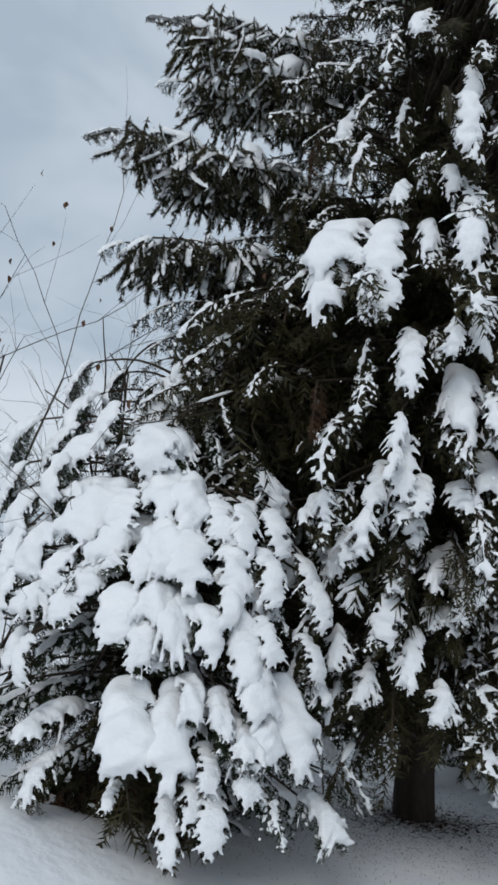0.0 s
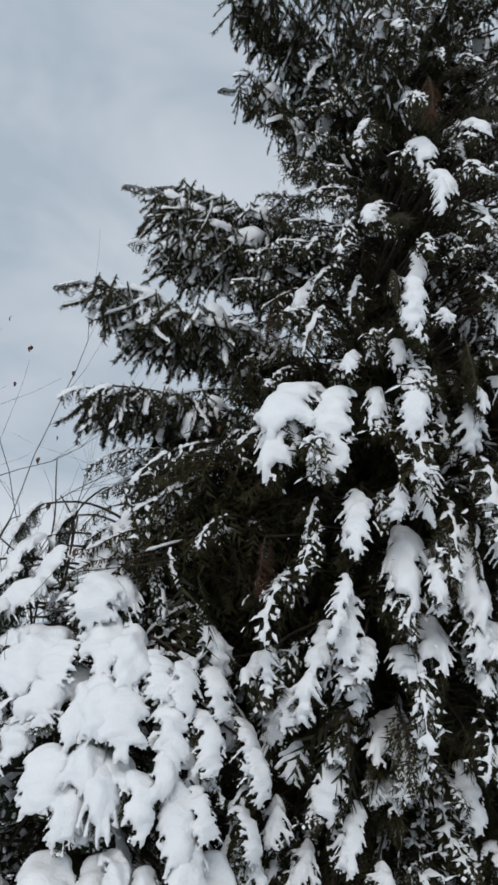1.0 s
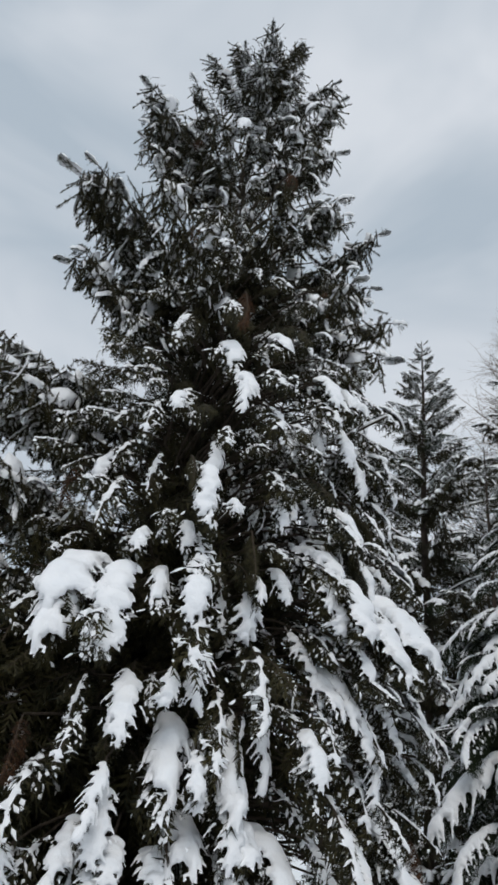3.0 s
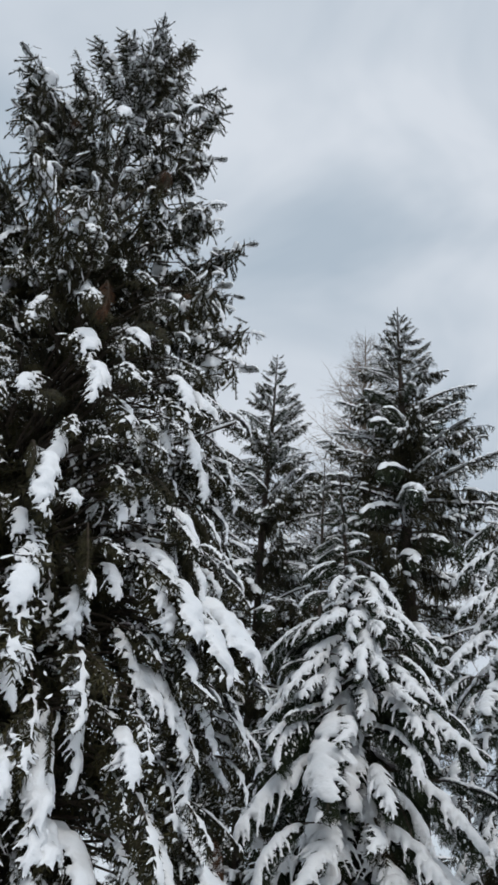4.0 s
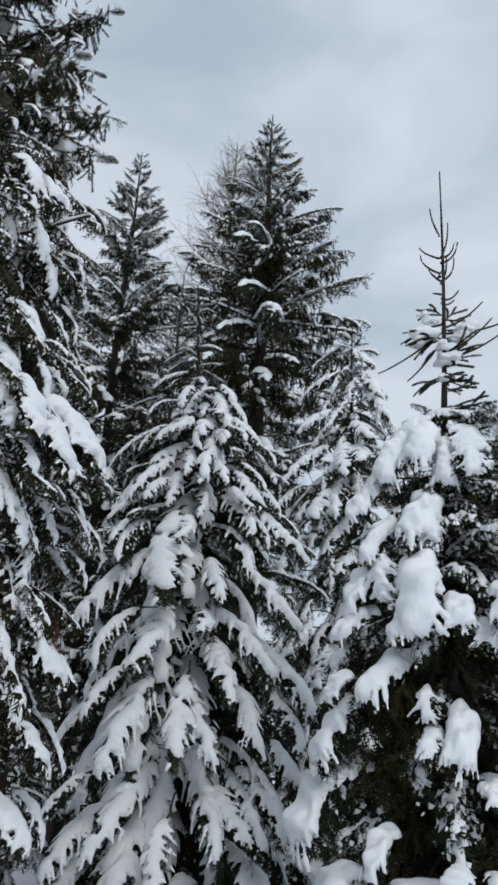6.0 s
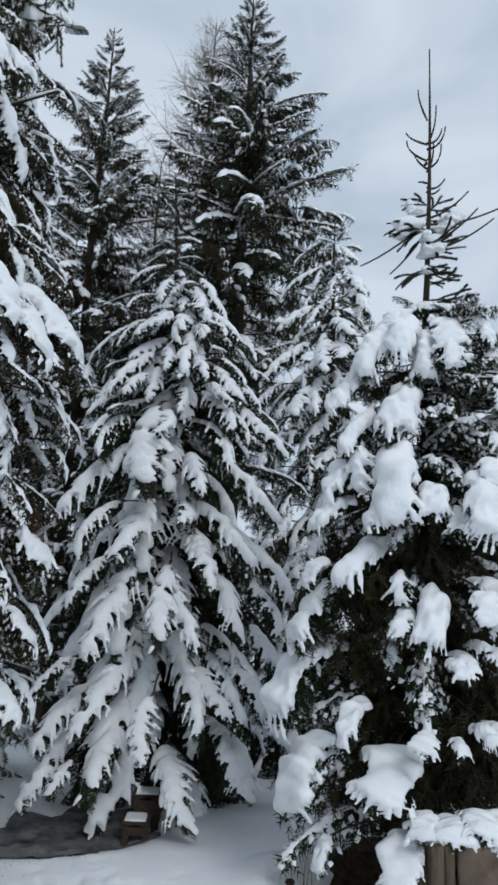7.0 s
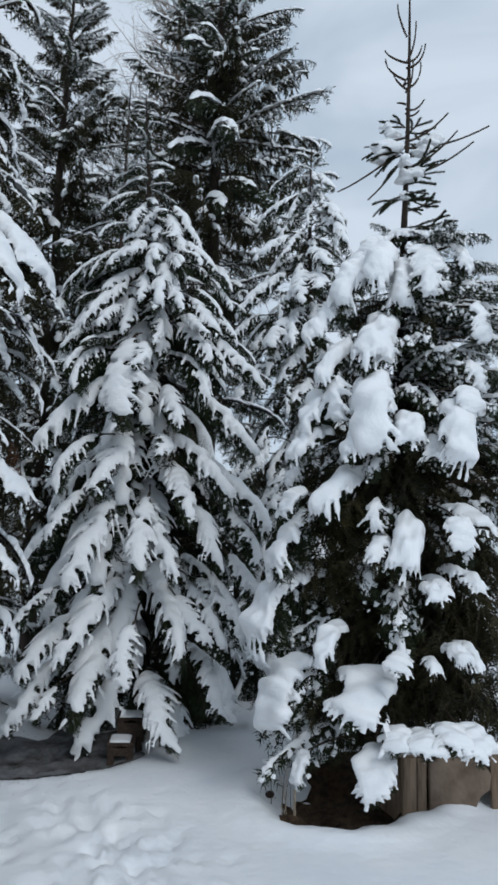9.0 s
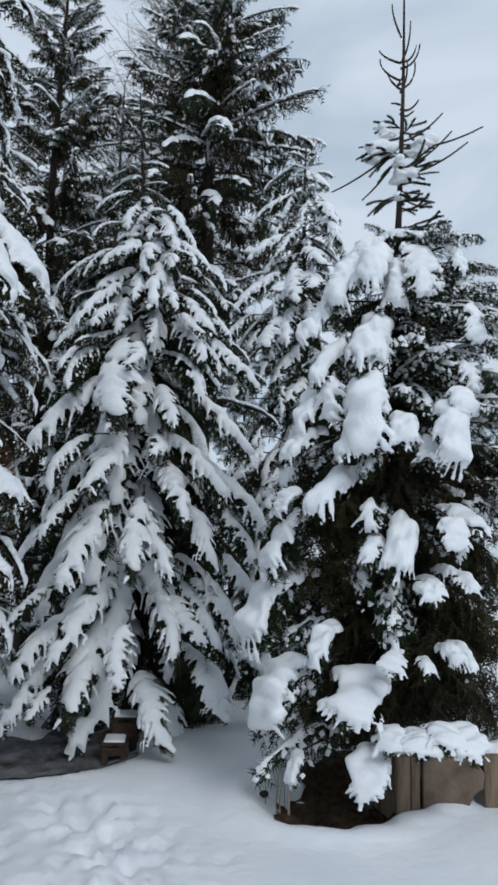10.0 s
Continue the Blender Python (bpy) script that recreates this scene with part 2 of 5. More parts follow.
        sx, sy = np.clip(-f * fx / g2, -0.9 * cell, 0.9 * cell) * mv, np.clip(-f * fy / g2, -0.9 * cell, 0.9 * cell) * mv
        Xm, Ym = X + sx, Y + sy
        lump = 1 + lumps * waves(rng, X, Y, 0.16) + 0.5 * lumps * waves(rng, X, Y, 0.06)
        h = depth * np.sqrt(np.clip(f / 1.2, 0, 1.6)) * np.clip(lump, 0.4, 1.7)
        top = np.stack([Xm, Ym, h + 0.003], -1).reshape(-1, 3)
        low = np.stack([Xm, Ym, np.where(keep, -0.12 * depth, 0.0)], -1).reshape(-1, 3)
        ny = X.shape[1]
        i, j = np.nonzero(cells)
        q = np.stack([i * ny + j, (i + 1) * ny + j, (i + 1) * ny + j + 1, i * ny + j + 1], 1)
        used, inv = np.unique(q, return_inverse=True)
        q = inv.reshape(q.shape)
        out = [(self.place(top[used]), q, 0)]
        if closed:
            out.append((self.place(low[used]), q[:, ::-1], 0))
        # small caps along single twigs, and pointed fingers round the rim
        rows = [(t, a, a + rng.uniform(0.3, 0.5), 1.5 * dust_w) for t in self.twigs + self.subs if rng.random() < dust for a in (rng.uniform(0.05, 0.5),)]
        rows += [(t, rng.uniform(0.3, 0.55), rng.uniform(0.92, 1.06), finger) for t in self.twigs if t[0][0] > start * L and rng.random() < fringe]
        return out + self.caps(rows)

    def drape(self, depth=0.07, body=0.62, rim=0.03, finger=0.016, ends=(0.72, 1.05), cell=0.018, start=0.12, bare=0.06, lumps=0.25, blotch=0.0,
              blotch_size=0.2, soft=0.05, dust=0.1, dust_w=0.013, core=0.0, teeth=None, wobble=0.0, spike=0.0, closing=0.0):
        """Chunks of a thick blanket of snow that fills the bough between its twigs, domed on top, with a rim of short pointed fingers on the twig ends."""
        rng = self.rng
        L, W = self.length, self.width
        xs, ss = np.arange(0.02 * L, 1.2 * L, cell), np.arange(-1.1 * W, 1.1 * W, cell)
        X, Y = np.meshgrid(xs, ss, indexing="ij")
        f = np.full(X.shape, -1.0)

        def lay(q0, q1, w0, w1):
            dx, dy = q1 - q0
            t = np.clip(((X - q0[0]) * dx + (Y - q0[1]) * dy) / (dx * dx + dy * dy + 1e-9), 0, 1)
            np.maximum(f, w0 + (w1 - w0) * t - np.hypot(X - q0[0] - dx * t, Y - q0[1] - dy * t), out=f)

        for p0, p1, _ in self.twigs:
            if p0[0] > start * L and rng.random() > bare:
                q0, d = p0[:2], (p1 - p0)[:2]
                near = body * rng.uniform(0.82, 1.12)
                lay(q0, q0 + d * near, rim * 1.3, rim)
                lay(q0 + d * near * 0.8, q0 + d * max(near, rng.uniform(*ends)), finger * rng.uniform(0.8, 1.4), finger * 0.45)
        ax = np.linspace(start * L + core * W * 0.8, 0.97 * L - core * W * 0.9, 6)
        for a0, a1 in zip(ax[:-1], ax[1:]):
            lay(np.array([a0, float(self.axis_side(a0))]), np.array([a1, float(self.axis_side(a1))]), max(rim * 1.6, core * W), max(rim * 1.4, core * W))
        if teeth:
            # a fringe of drips round the lower rim, all leaning downhill
            r, lo, hi = core * W * 0.96, start * L + core * W * 0.8, 0.97 * L - core * W * 0.9
            side = [(x, sg * r, 0.9 * sg) for x in np.arange(lo, hi, 0.042) for sg in (-1, 1)]
            front = [(hi + r * math.cos(an), r * math.sin(an), math.sin(an)) for an in np.arange(-1.5, 1.5, 0.038 / r)]
            for x, y, lean in side + front:
                q0 = np.array([x, y + float(self.axis_side(x))]) + rng.normal(0, 0.008, 2)
                d = np.array([1.15 - 0.5 * abs(lean), 0.62 * lean]) * rng.uniform(*teeth) * (1.25 if rng.random() < 0.3 else 0.8)
                lay(q0 - 0.3 * d, q0 + d, finger * rng.uniform(1.0, 1.5), finger * 0.5)
        if spike:
            lay(np.array([0.45 * L, 0.0]), np.array([0.98 * L, 0.0]), 0.36 * W, 0.05 * W)
            lay(np.array([0.9 * L, 0.0]), np.array([(1 + spike) * L, 0.0]), 0.07 * W, 0.003)
        if blotch:
            f = f - blotch * np.clip(waves(rng, X, Y, blotch_size) - 0.25, 0, 1)
        f += 0.004 * waves(rng, X, Y, 0.05) + wobble * waves(rng, X, Y, 0.22)
        keep = f > 0
        k = np.exp(-(np.arange(-int(2.5 * soft / cell), int(2.5 * soft / cell) + 1) * cell / soft) ** 2)
        k /= k.sum()
        fill = keep.astype(float)
        fill = np.apply_along_axis(lambda r: np.convolve(r, k, "same"), 0, fill)
        fill = np.apply_along_axis(lambda r: np.convolve(r, k, "same"), 1, fill)
        keep &= fill > 0.12
        if closing:
            keep |= fill > closing
            f = np.where(fill > closing, np.maximum(f, (fill - closing) * 0.06 + 1e-4), f)
        f = np.where(keep, f, np.minimum(f, -1e-4))
        cells = keep[:-1, :-1] | keep[1:, :-1] | keep[:-1, 1:] | keep[1:, 1:]
        fx, fy = np.gradient(f, cell)
        g2 = fx ** 2 + fy ** 2 + 1e-6
        mv = np.where(keep, 0, 1)
        Xm = X + np.clip(-f * fx / g2, -0.95 * cell, 0.95 * cell) * mv
        Ym = Y + np.clip(-f * fy / g2, -0.95 * cell, 0.95 * cell) * mv
        lump = np.clip(1 + lumps * waves(rng, X, Y, 0.2) + 0.25 * lumps * waves(rng, X, Y, 0.09), 0.4, 1.7)
        h = np.where(keep, 0.5 * np.sqrt(np.clip(f, 0, rim) * rim) + depth * np.clip((fill - 0.3) / 0.7, 0, 1) ** 0.8 * lump, 0)
        top = np.stack([Xm, Ym, h + 0.004], -1).reshape(-1, 3)
        ny = X.shape[1]
        i, j = np.nonzero(cells)
        q = np.stack([i * ny + j, (i + 1) * ny + j, (i + 1) * ny + j + 1, i * ny + j + 1], 1)
        used, inv = np.unique(q, return_inverse=True)
        out = [(self.place(top[used]), inv.reshape(q.shape), 0)]
        rows = [(t, a, a + rng.uniform(0.3, 0.5), 1.4 * dust_w) for t in self.subs if rng.random() < dust for a in (rng.uniform(0.05, 0.5),)]
        return out + self.caps(rows)

    def caps(self, rows):
        """Small pointed caps of snow along single twigs."""
        if not rows:
            return []
        rng = self.rng
        P0, P1 = np.array([r[0][0] for r in rows]), np.array([r[0][1] for r in rows])
        u0, u1, w = (np.array([r[k] for r in rows])[:, None] for k in (1, 2, 3))
        a, b = P0 + (P1 - P0) * u0, P0 + (P1 - P0) * u1
        m = a + (b - a) * rng.uniform(0.35, 0.65, (len(rows), 1))
        S = np.cross(b - a, np.array([0, 0, 1.0]))
        S /= np.linalg.norm(S, axis=1, keepdims=True) + 1e-9
        w = w * rng.uniform(0.6, 1.4, (len(rows), 1))
        up = np.array([[0, 0, 1.0]])
        a, b, m = a + up * 0.006, b + up * 0.004, m + up * 0.008
        v = np.stack([a, m - S * w, m + S * w, m + up * w * 1.1, b], 1).reshape(-1, 3)
        k = np.arange(len(rows))[:, None] * 5
        return [(self.place(v), np.concatenate([k + np.array(t) for t in ((0, 1, 3), (0, 3, 2), (4, 3, 1), (4, 2, 3))]), 0)]


def ends_of(b, snow):
    """Where the snow on a bough begins and ends along the bough's middle, and how broad it is."""
    line = snow[np.abs(snow[:, 1]) < 0.25 * b.width]
    far = np.hypot(line[:, 0], line[:, 2])
    return line[np.argmin(far)] * np.array([1, 0, 1]), line[np.argmax(far)] * np.array([1, 0, 1]), np.ptp(snow[:, 1])


def library(count, seed, leaf, make, snows):
    """Bough meshes with their snow, to be shared out over a tree: (length, bough, snow, middle of the snow)."""
    out = []
    for i in range(count):
        b = make(seed + i, i)
        me = mesh_from("bough", b.foliage(), [leaf, TWIG])
        if snows is None:
            out.append((b.length, me, None, None))
            continue
        how = snows(i)
        ch = b.drape(**how) if "body" in how else b.snow(**how)
        out.append((b.length, me, mesh_from("snow", ch, [SNOW], smooth=True), np.concatenate([c[0] for c in ch]).mean(0), ends_of(b, ch[0][0])))
    return out


def compound(count, seed, leaf, length, make, snows, n=13, phi0=0.1, curl=-0.4, size=(0.6, 1.1), spread=(45, 75), dip=-20, kinds=6, snowy=0.9, first=0.18, wild=15, tassel=None, tassels=0, ridge=0.0, mix=0.0, fall=(0.6, 1.25), aside=0.09, dusted=0.0, perch=0.5, tilt=0.0, droop=(60, 88)):
    """Limbs that bear many short sprays: one mesh for the wood and needles, one for the snow."""
    sprays = []
    for i in range(kinds):
        b = make(seed + i, i)
        sprays.append((b.foliage(), b.snow(**snows(i))))
    strands = []
    for i in range(4 if tassel else 0):
        b = tassel(seed + 30 + i, i)
        strands.append((b.foliage(), b.snow(depth=0.02, reach=0.016, cell=0.03, cover=0.5, patch=0.6, patch_size=0.08, closed=False, dust=0.3, dust_w=0.014)))
    out = []
    for c in range(count):
        rng = np.random.default_rng(seed + 50 + c)
        u = np.linspace(0, 1, 16)
        phi = phi0 + (curl + mix * rng.uniform(-1, 1)) * u + 0.13 * np.sin(u * rng.uniform(4, 9) + rng.uniform(0, 6))
        px = np.concatenate([[0], np.cumsum(np.cos(phi[:-1]))]) / 15 * length
        pz = np.concatenate([[0], np.cumsum(np.sin(phi[:-1]))]) / 15 * length
        py = 0.06 * length * np.sin(u * rng.uniform(2, 4) + rng.uniform(0, 6)) * u
        axis = np.stack([px, py, pz], 1)
        v, f = tube(axis, np.linspace(0.012, 0.003, 16) * length, 6)
        leafy, white = [(v, f, 1)], []
        for i in range(n):
            w = 1.0 if i == n - 1 else first + (1 - first) * (i + rng.uniform(0, 0.9)) / n
            p = np.array([np.interp(w, u, axis[:, k]) for k in range(3)])
            side = 1 if i % 2 else -1
            yaw = 0 if i == n - 1 else side * rng.uniform(*spread) * (1 - 0.35 * w)
            pitch = np.degrees(np.interp(w, u, phi)) * 0.6 + rng.uniform(dip - wild, dip + wild) * (0.4 if i == n - 1 else 1)
            k = rng.uniform(*size) * (1.08 - 0.45 * w)
            m = np.array((Matrix.Rotation(radians(yaw), 3, "Z") @ Matrix.Rotation(-radians(pitch), 3, "Y") @ Matrix.Rotation(radians(rng.uniform(-1.5, 1.5) * wild), 3, "X"))) * k
            fo, sn = sprays[int(rng.integers(kinds))]
            leafy += [(a @ m.T + p, b, mi) for a, b, mi in fo]
            if rng.random() < snowy:
                white += [(a @ m.T + p, b, mi) for a, b, mi in sn]
        if ridge:
            uu = np.linspace(0.1, 1, 40)
            line = np.stack([np.interp(uu, u, axis[:, k]) for k in range(3)], 1)
            fat = ridge * (0.9 + 0.7 * np.sin(uu * rng.uniform(15, 25) + rng.uniform(0, 6)) + 0.5 * np.sin(uu * rng.uniform(30, 50) + rng.uniform(0, 6)))
            for a, b in ((0, 9), (10, 18), (19, 27), (28, 39)):
                a, b = a + int(rng.integers(0, 3)), b - int(rng.integers(0, 4))
                r = np.clip(fat[a:b], 0.15 * ridge, 2 * ridge)
                r[0] = r[-1] = 0.002
                vv, ff = tube(line[a:b] + np.array([0, 0, 1.0]) * (r[:, None] * perch + 0.006 * length * (1 - uu[a:b, None])), r, 6)
                white.append((vv, ff, 0))
        for i in range(tassels):
            w = rng.uniform(first * 0.7, 1)
            p = np.array([np.interp(w, u, axis[:, k]) for k in range(3)]) + np.array([0, rng.normal(0, aside) * length, -0.02])
            m = np.array((Matrix.Rotation(radians(tilt), 3, "Y") @ Matrix.Rotation(rng.uniform(0, 6.3), 3, "Z") @ Matrix.Rotation(radians(rng.uniform(*droop)), 3, "Y"))) * rng.uniform(*fall)
            fo, sn = strands[int(rng.integers(len(strands)))]
            leafy += [(a @ m.T + p, b, mi) for a, b, mi in fo]
            if rng.random() < dusted:
                white += [(a @ m.T + p, b, mi) for a, b, mi in sn]
        me = mesh_from("bough", leafy, [leaf, TWIG])
        sn = mesh_from("snow", white, [SNOW], smooth=True)
        out.append((length, me, sn, np.concatenate([a for a, _, _ in white]).mean(0)))
    return out


def bough_at(tree, entry, m, snow=True):
    b = part("bough", entry[1], tree, m)
    if snow and entry[2] is not None:
        part("snow", entry[2], b, label="white snow lying on the bough")["kind"] = "stuff"
    return b


def add_bough(tree, lib, rng, z, heading, length, pitch=0.0, base_r=0.05, roll=0.0, snowy=1.0, wide=1.0, x=0.0, y=0.0):
    """A bough from the trunk outwards; headings run clockwise from north."""
    entry = lib[int(rng.integers(len(lib)))]
    k = length / entry[0]
    h = radians(heading)
    flip = -1 if rng.random() < 0.5 else 1
    m = Matrix.Translation((x + base_r * math.sin(h), y + base_r * math.cos(h), z)) @ Matrix.Rotation(math.pi / 2 - h, 4, "Z") \
        @ Matrix.Rotation(-radians(pitch), 4, "Y") @ Matrix.Rotation(radians(roll), 4, "X") @ Matrix.Diagonal((k, k * wide * flip, k, 1))
    return bough_at(tree, entry, m, rng.random() < snowy)


def laden_bough(tree, lib, pick, heading, out, z, size, pitch=-10.0, wide=1.0, roll=0.0, snow=True):
    """A bough whose snow lies at that heading, distance from the trunk and height; a limb joins it to the trunk."""
    entry = lib[pick % len(lib)]
    k = size / entry[0]
    h = radians(heading)
    turn = Matrix.Rotation(math.pi / 2 - h, 4, "Z") @ Matrix.Rotation(-radians(pitch), 4, "Y") @ Matrix.Rotation(radians(roll), 4, "X") \
        @ Matrix.Diagonal((k, k * wide, k, 1))
    base = Vector((out * math.sin(h), out * math.cos(h), z)) - turn @ Vector((0.5 * entry[0], 0, 0) if entry[3] is None else entry[3])
    b = bough_at(tree, entry, Matrix.Translation(base) @ turn, snow)
    far = math.hypot(base.x, base.y)
    if far > 0.12:
        u = np.linspace(0, 1, 7)[:, None]
        root = np.array([0, 0, base.z - (0.1 + 0.12 * math.sin(z * 40)) * far])
        pts = root * (1 - u) + np.array(base) * u + np.array([0, 0, 0.12 * far]) * np.sin(u * np.pi) + np.array([0.05, -0.04, 0.03]) * far * np.sin(u * 7 + z * 9) * np.sin(u * np.pi)
        v, f = tube(pts, np.linspace(0.008 + 0.005 * far, 0.006, 7), 5)
        part("limb", mesh_from("limb", [(v, f, 0)], [TWIG], smooth=True), tree)
    return b


def hung_bough(tree, lib, pick, row, roll=0.0, swell=1.0):
    """A snow-laden bough by the place of its tip: row holds the tip's heading, distance from the trunk and height, then the length and pitch of the snow and its breadth."""
    head, out, z, length, pitch, broad = row
    entry = lib[pick % len(lib)]
    first, last, breadth = entry[4]
    chord = last - first
    k = max(length / math.hypot(chord[0], chord[2]), 0.55 * broad / breadth) * swell
    wide = min(1.7, max(0.75, swell * broad / (k * breadth)))
    h = radians(head)
    turn = Matrix.Rotation(math.pi / 2 - h, 4, "Z") @ Matrix.Rotation(-radians(pitch) + math.atan2(chord[2], chord[0]), 4, "Y") \
        @ Matrix.Rotation(radians(roll), 4, "X") @ Matrix.Diagonal((k, k * wide * (-1 if pick % 2 else 1), k, 1))
    base = Vector((out * math.sin(h), out * math.cos(h), z)) - turn @ Vector(last)
    b = bough_at(tree, entry, Matrix.Translation(base) @ turn)
    far = math.hypot(base.x, base.y)
    if far > 0.12:
        u = np.linspace(0, 1, 7)[:, None]
        root = np.array([0, 0, base.z - (0.1 + 0.12 * math.sin(z * 40)) * far])
        pts = root * (1 - u) + np.array(base) * u + np.array([0, 0, 0.12 * far]) * np.sin(u * np.pi)
        v, f = tube(pts, np.linspace(0.008 + 0.005 * far, 0.006, 7), 5)
        part("limb", mesh_from("limb", [(v, f, 0)], [TWIG], smooth=True), tree)
    return b


def shell_boughs(tree, lib, seed, count, reach, heads, zs, size, pitch=-14, depth=(0.85, 1.02), wide=1.1, snowy=1.0, skip=None):
    """Boughs spread evenly over a stretch of the crown's shell: heads and zs are the ranges of heading and height, size that of length."""
    rng = np.random.default_rng(seed)
    for i in range(count):
        head = heads[0] + (heads[1] - heads[0]) * ((i * 0.618034 + rng.uniform(0, 0.1)) % 1)
        z = zs[0] + (zs[1] - zs[0]) * (i + rng.random()) / count
        if skip and skip(z, head):
            continue
        laden_bough(tree, lib, int(rng.integers(99)), head, reach(z, head) * rng.uniform(*depth), z, rng.uniform(*size), pitch + rng.uniform(-14, 14),
                    wide * rng.uniform(0.85, 1.2), rng.uniform(-16, 16), snow=rng.random() < snowy)


def trunk_mesh(height, radius, seed, lean=(0, 0), sides=12, mat=None, taper=0.85):
    rng = np.random.default_rng(seed)
    n = max(12, int(height * 4))
    z = np.linspace(-0.15, height, n)
    u = np.clip(z / height, 0, 1)
    p = np.stack([lean[0] * u ** 1.5 + 0.02 * np.sin(z * rng.uniform(0.7, 1.4) + 1), lean[1] * u ** 1.5 + 0.02 * np.sin(z * rng.uniform(0.7, 1.4)), z], 1)
    r = radius * (1 - u) ** taper + 0.006 + radius * 0.25 * np.exp(-np.clip(z, 0, None) / 0.18)
    v, f = tube(p, r, sides)
    c = np.repeat(p, sides, 0)
    v = c + (v - c) * (1 + 0.06 * rng.normal(size=(len(v), 1)))
    return mesh_from("trunk", [(v, f, 0)], [mat or BARK], smooth=True)


def spot(az, dist, z=0.0):
    return Vector((dist * math.sin(radians(az)), dist * math.cos(radians(az)), z))


def facing(at, heading):
    """How far a bough of that heading points at the clearing: 1 towards it, -1 away."""
    return -(at[0] * math.sin(radians(heading)) + at[1] * math.cos(radians(heading))) / math.hypot(at[0], at[1])


def conifer(name, label, at, height, trunk_r, reach, lib, seed, start=0.5, gap=0.28, per=5, pitch=lambda u: 0, snowy=1.0,
            top_lib=None, lean=(0, 0), category="spruce tree", group="", top_from=0.8, back_lib=None, inner=0, inner_from=0.1, inner_to=0.9, vary=(0.78, 1.1), inner_len=0.68, taper=0.85, choose=None, wide=(0.85, 1.2), keep=1.0):
    """A conifer whose boughs reach as far as reach(height, heading) says, over a dark inner crown of dense bare twigs and needles."""
    rng = np.random.default_rng(seed)
    tree = thing(name, Matrix.Translation((at[0], at[1], 0)), label, category, group)
    part("trunk", trunk_mesh(height, trunk_r, seed, lean, taper=taper), tree, label="scaly grey-brown bark trunk")
    z, turn = start, rng.uniform(0, 360)
    while z < height - 0.12:
        u = z / height
        for i in range(per):
            head = (turn + 360 / per * i + rng.uniform(-22, 22)) % 360
            zz = z + rng.uniform(-0.5, 0.5) * gap
            ln = reach(zz, head) * rng.uniform(*vary)
            if ln < 0.05 or (u > top_from and rng.random() > keep):
                continue
            use = top_lib if top_lib and u > top_from else lib
            if choose and use is lib:
                use = choose(zz, head) or lib
            if back_lib and facing(at, head) < -0.2 and u < 0.75:
                use = back_lib
            add_bough(tree, use, rng, zz, head, ln, pitch(u) + rng.uniform(-9, 9), trunk_r * (1 - u) * 0.5,
                      rng.uniform(-14, 14), snowy, wide=rng.uniform(*wide), x=lean[0] * u ** 1.5, y=lean[1] * u ** 1.5)
        turn += 137.5 / 2
        z += gap * (1.0 - 0.35 * u)
    for i in range(inner):
        u = inner_from + (inner_to - inner_from) * (i + rng.random()) / inner
        head = rng.uniform(0, 360)
        ln = reach(u * height, head) * inner_len * rng.uniform(0.7, 1.1)
        add_bough(tree, INNER, rng, u * height, head, ln, pitch(u) + rng.uniform(-25, 10), 0.02, rng.uniform(-40, 40))
    return tree


def lerp(x, xs, ys):
    return float(np.interp(x, xs, ys))


# bough kinds
INNER = library(5, 600, NEEDLE, lambda s, i: Bough(s, 1.0, 0.4, 0.1, -0.5, 0.9, gap=0.1, subgap=0.11, hang=0.9, needle=0.034, step=0.036, roll=90, tip=0.6, least=1), None)


def spray(length, width, coarse=1.0, curl=-0.5, hang=1.0, sag=1.0):
    return lambda s, i: Bough(s, length, width, 0.1, curl - 0.08 * i, sag, gap=0.06 * coarse, subgap=0.06 * coarse, hang=hang, needle=0.024 * coarse,
                              step=0.026 * coarse, roll=90, sub_len=0.1)


def strand(s, i):
    return Bough(s, 0.36, 0.045, 0.0, 0.2, 0.6, gap=0.06, subgap=9, hang=0.4, needle=0.021, step=0.02, roll=180, tip=0.8, bare=0.05, fan=(18, 40), blade=0.9)


HANGING = compound(8, 100, NEEDLE, 2.0, spray(0.48, 0.15, 1.3), lambda i: dict(depth=0.022, reach=0.014, cell=0.026, cover=0.5, patch=0.75, patch_size=0.1, closed=False, axis_reach=1.4, dust=0.45, dust_w=0.009, bare=0.3),
                   n=11, snowy=0.85, dip=-18, wild=30, size=(0.5, 1.3), curl=-0.05, mix=0.5, spread=(25, 95), tassel=strand, tassels=22, aside=0.06, fall=(0.5, 1.2), ridge=0.014)
LADEN = compound(7, 130, NEEDLE, 2.0, spray(0.5, 0.15, 1.1, curl=-0.8, hang=0.6, sag=1.4), lambda i: dict(depth=0.03, reach=0.018, cell=0.028, cover=0.46, patch=0.55, patch_size=0.12, closed=False, twig_end=0.8, axis_reach=1.5, dust=0.5, dust_w=0.009, bare=0.25),
                 n=14, snowy=0.9, dip=-30, wild=28, size=(0.5, 1.2), curl=-0.5, mix=0.3, tassel=strand, tassels=12, ridge=0.014)
HANGING_FAR = compound(4, 150, NEEDLE, 2.0, spray(0.6, 0.2, 1.9), lambda i: dict(depth=0.04, reach=0.03, cell=0.07, cover=0.5, patch=0.4, patch_size=0.22, closed=False), n=12, snowy=0.6)
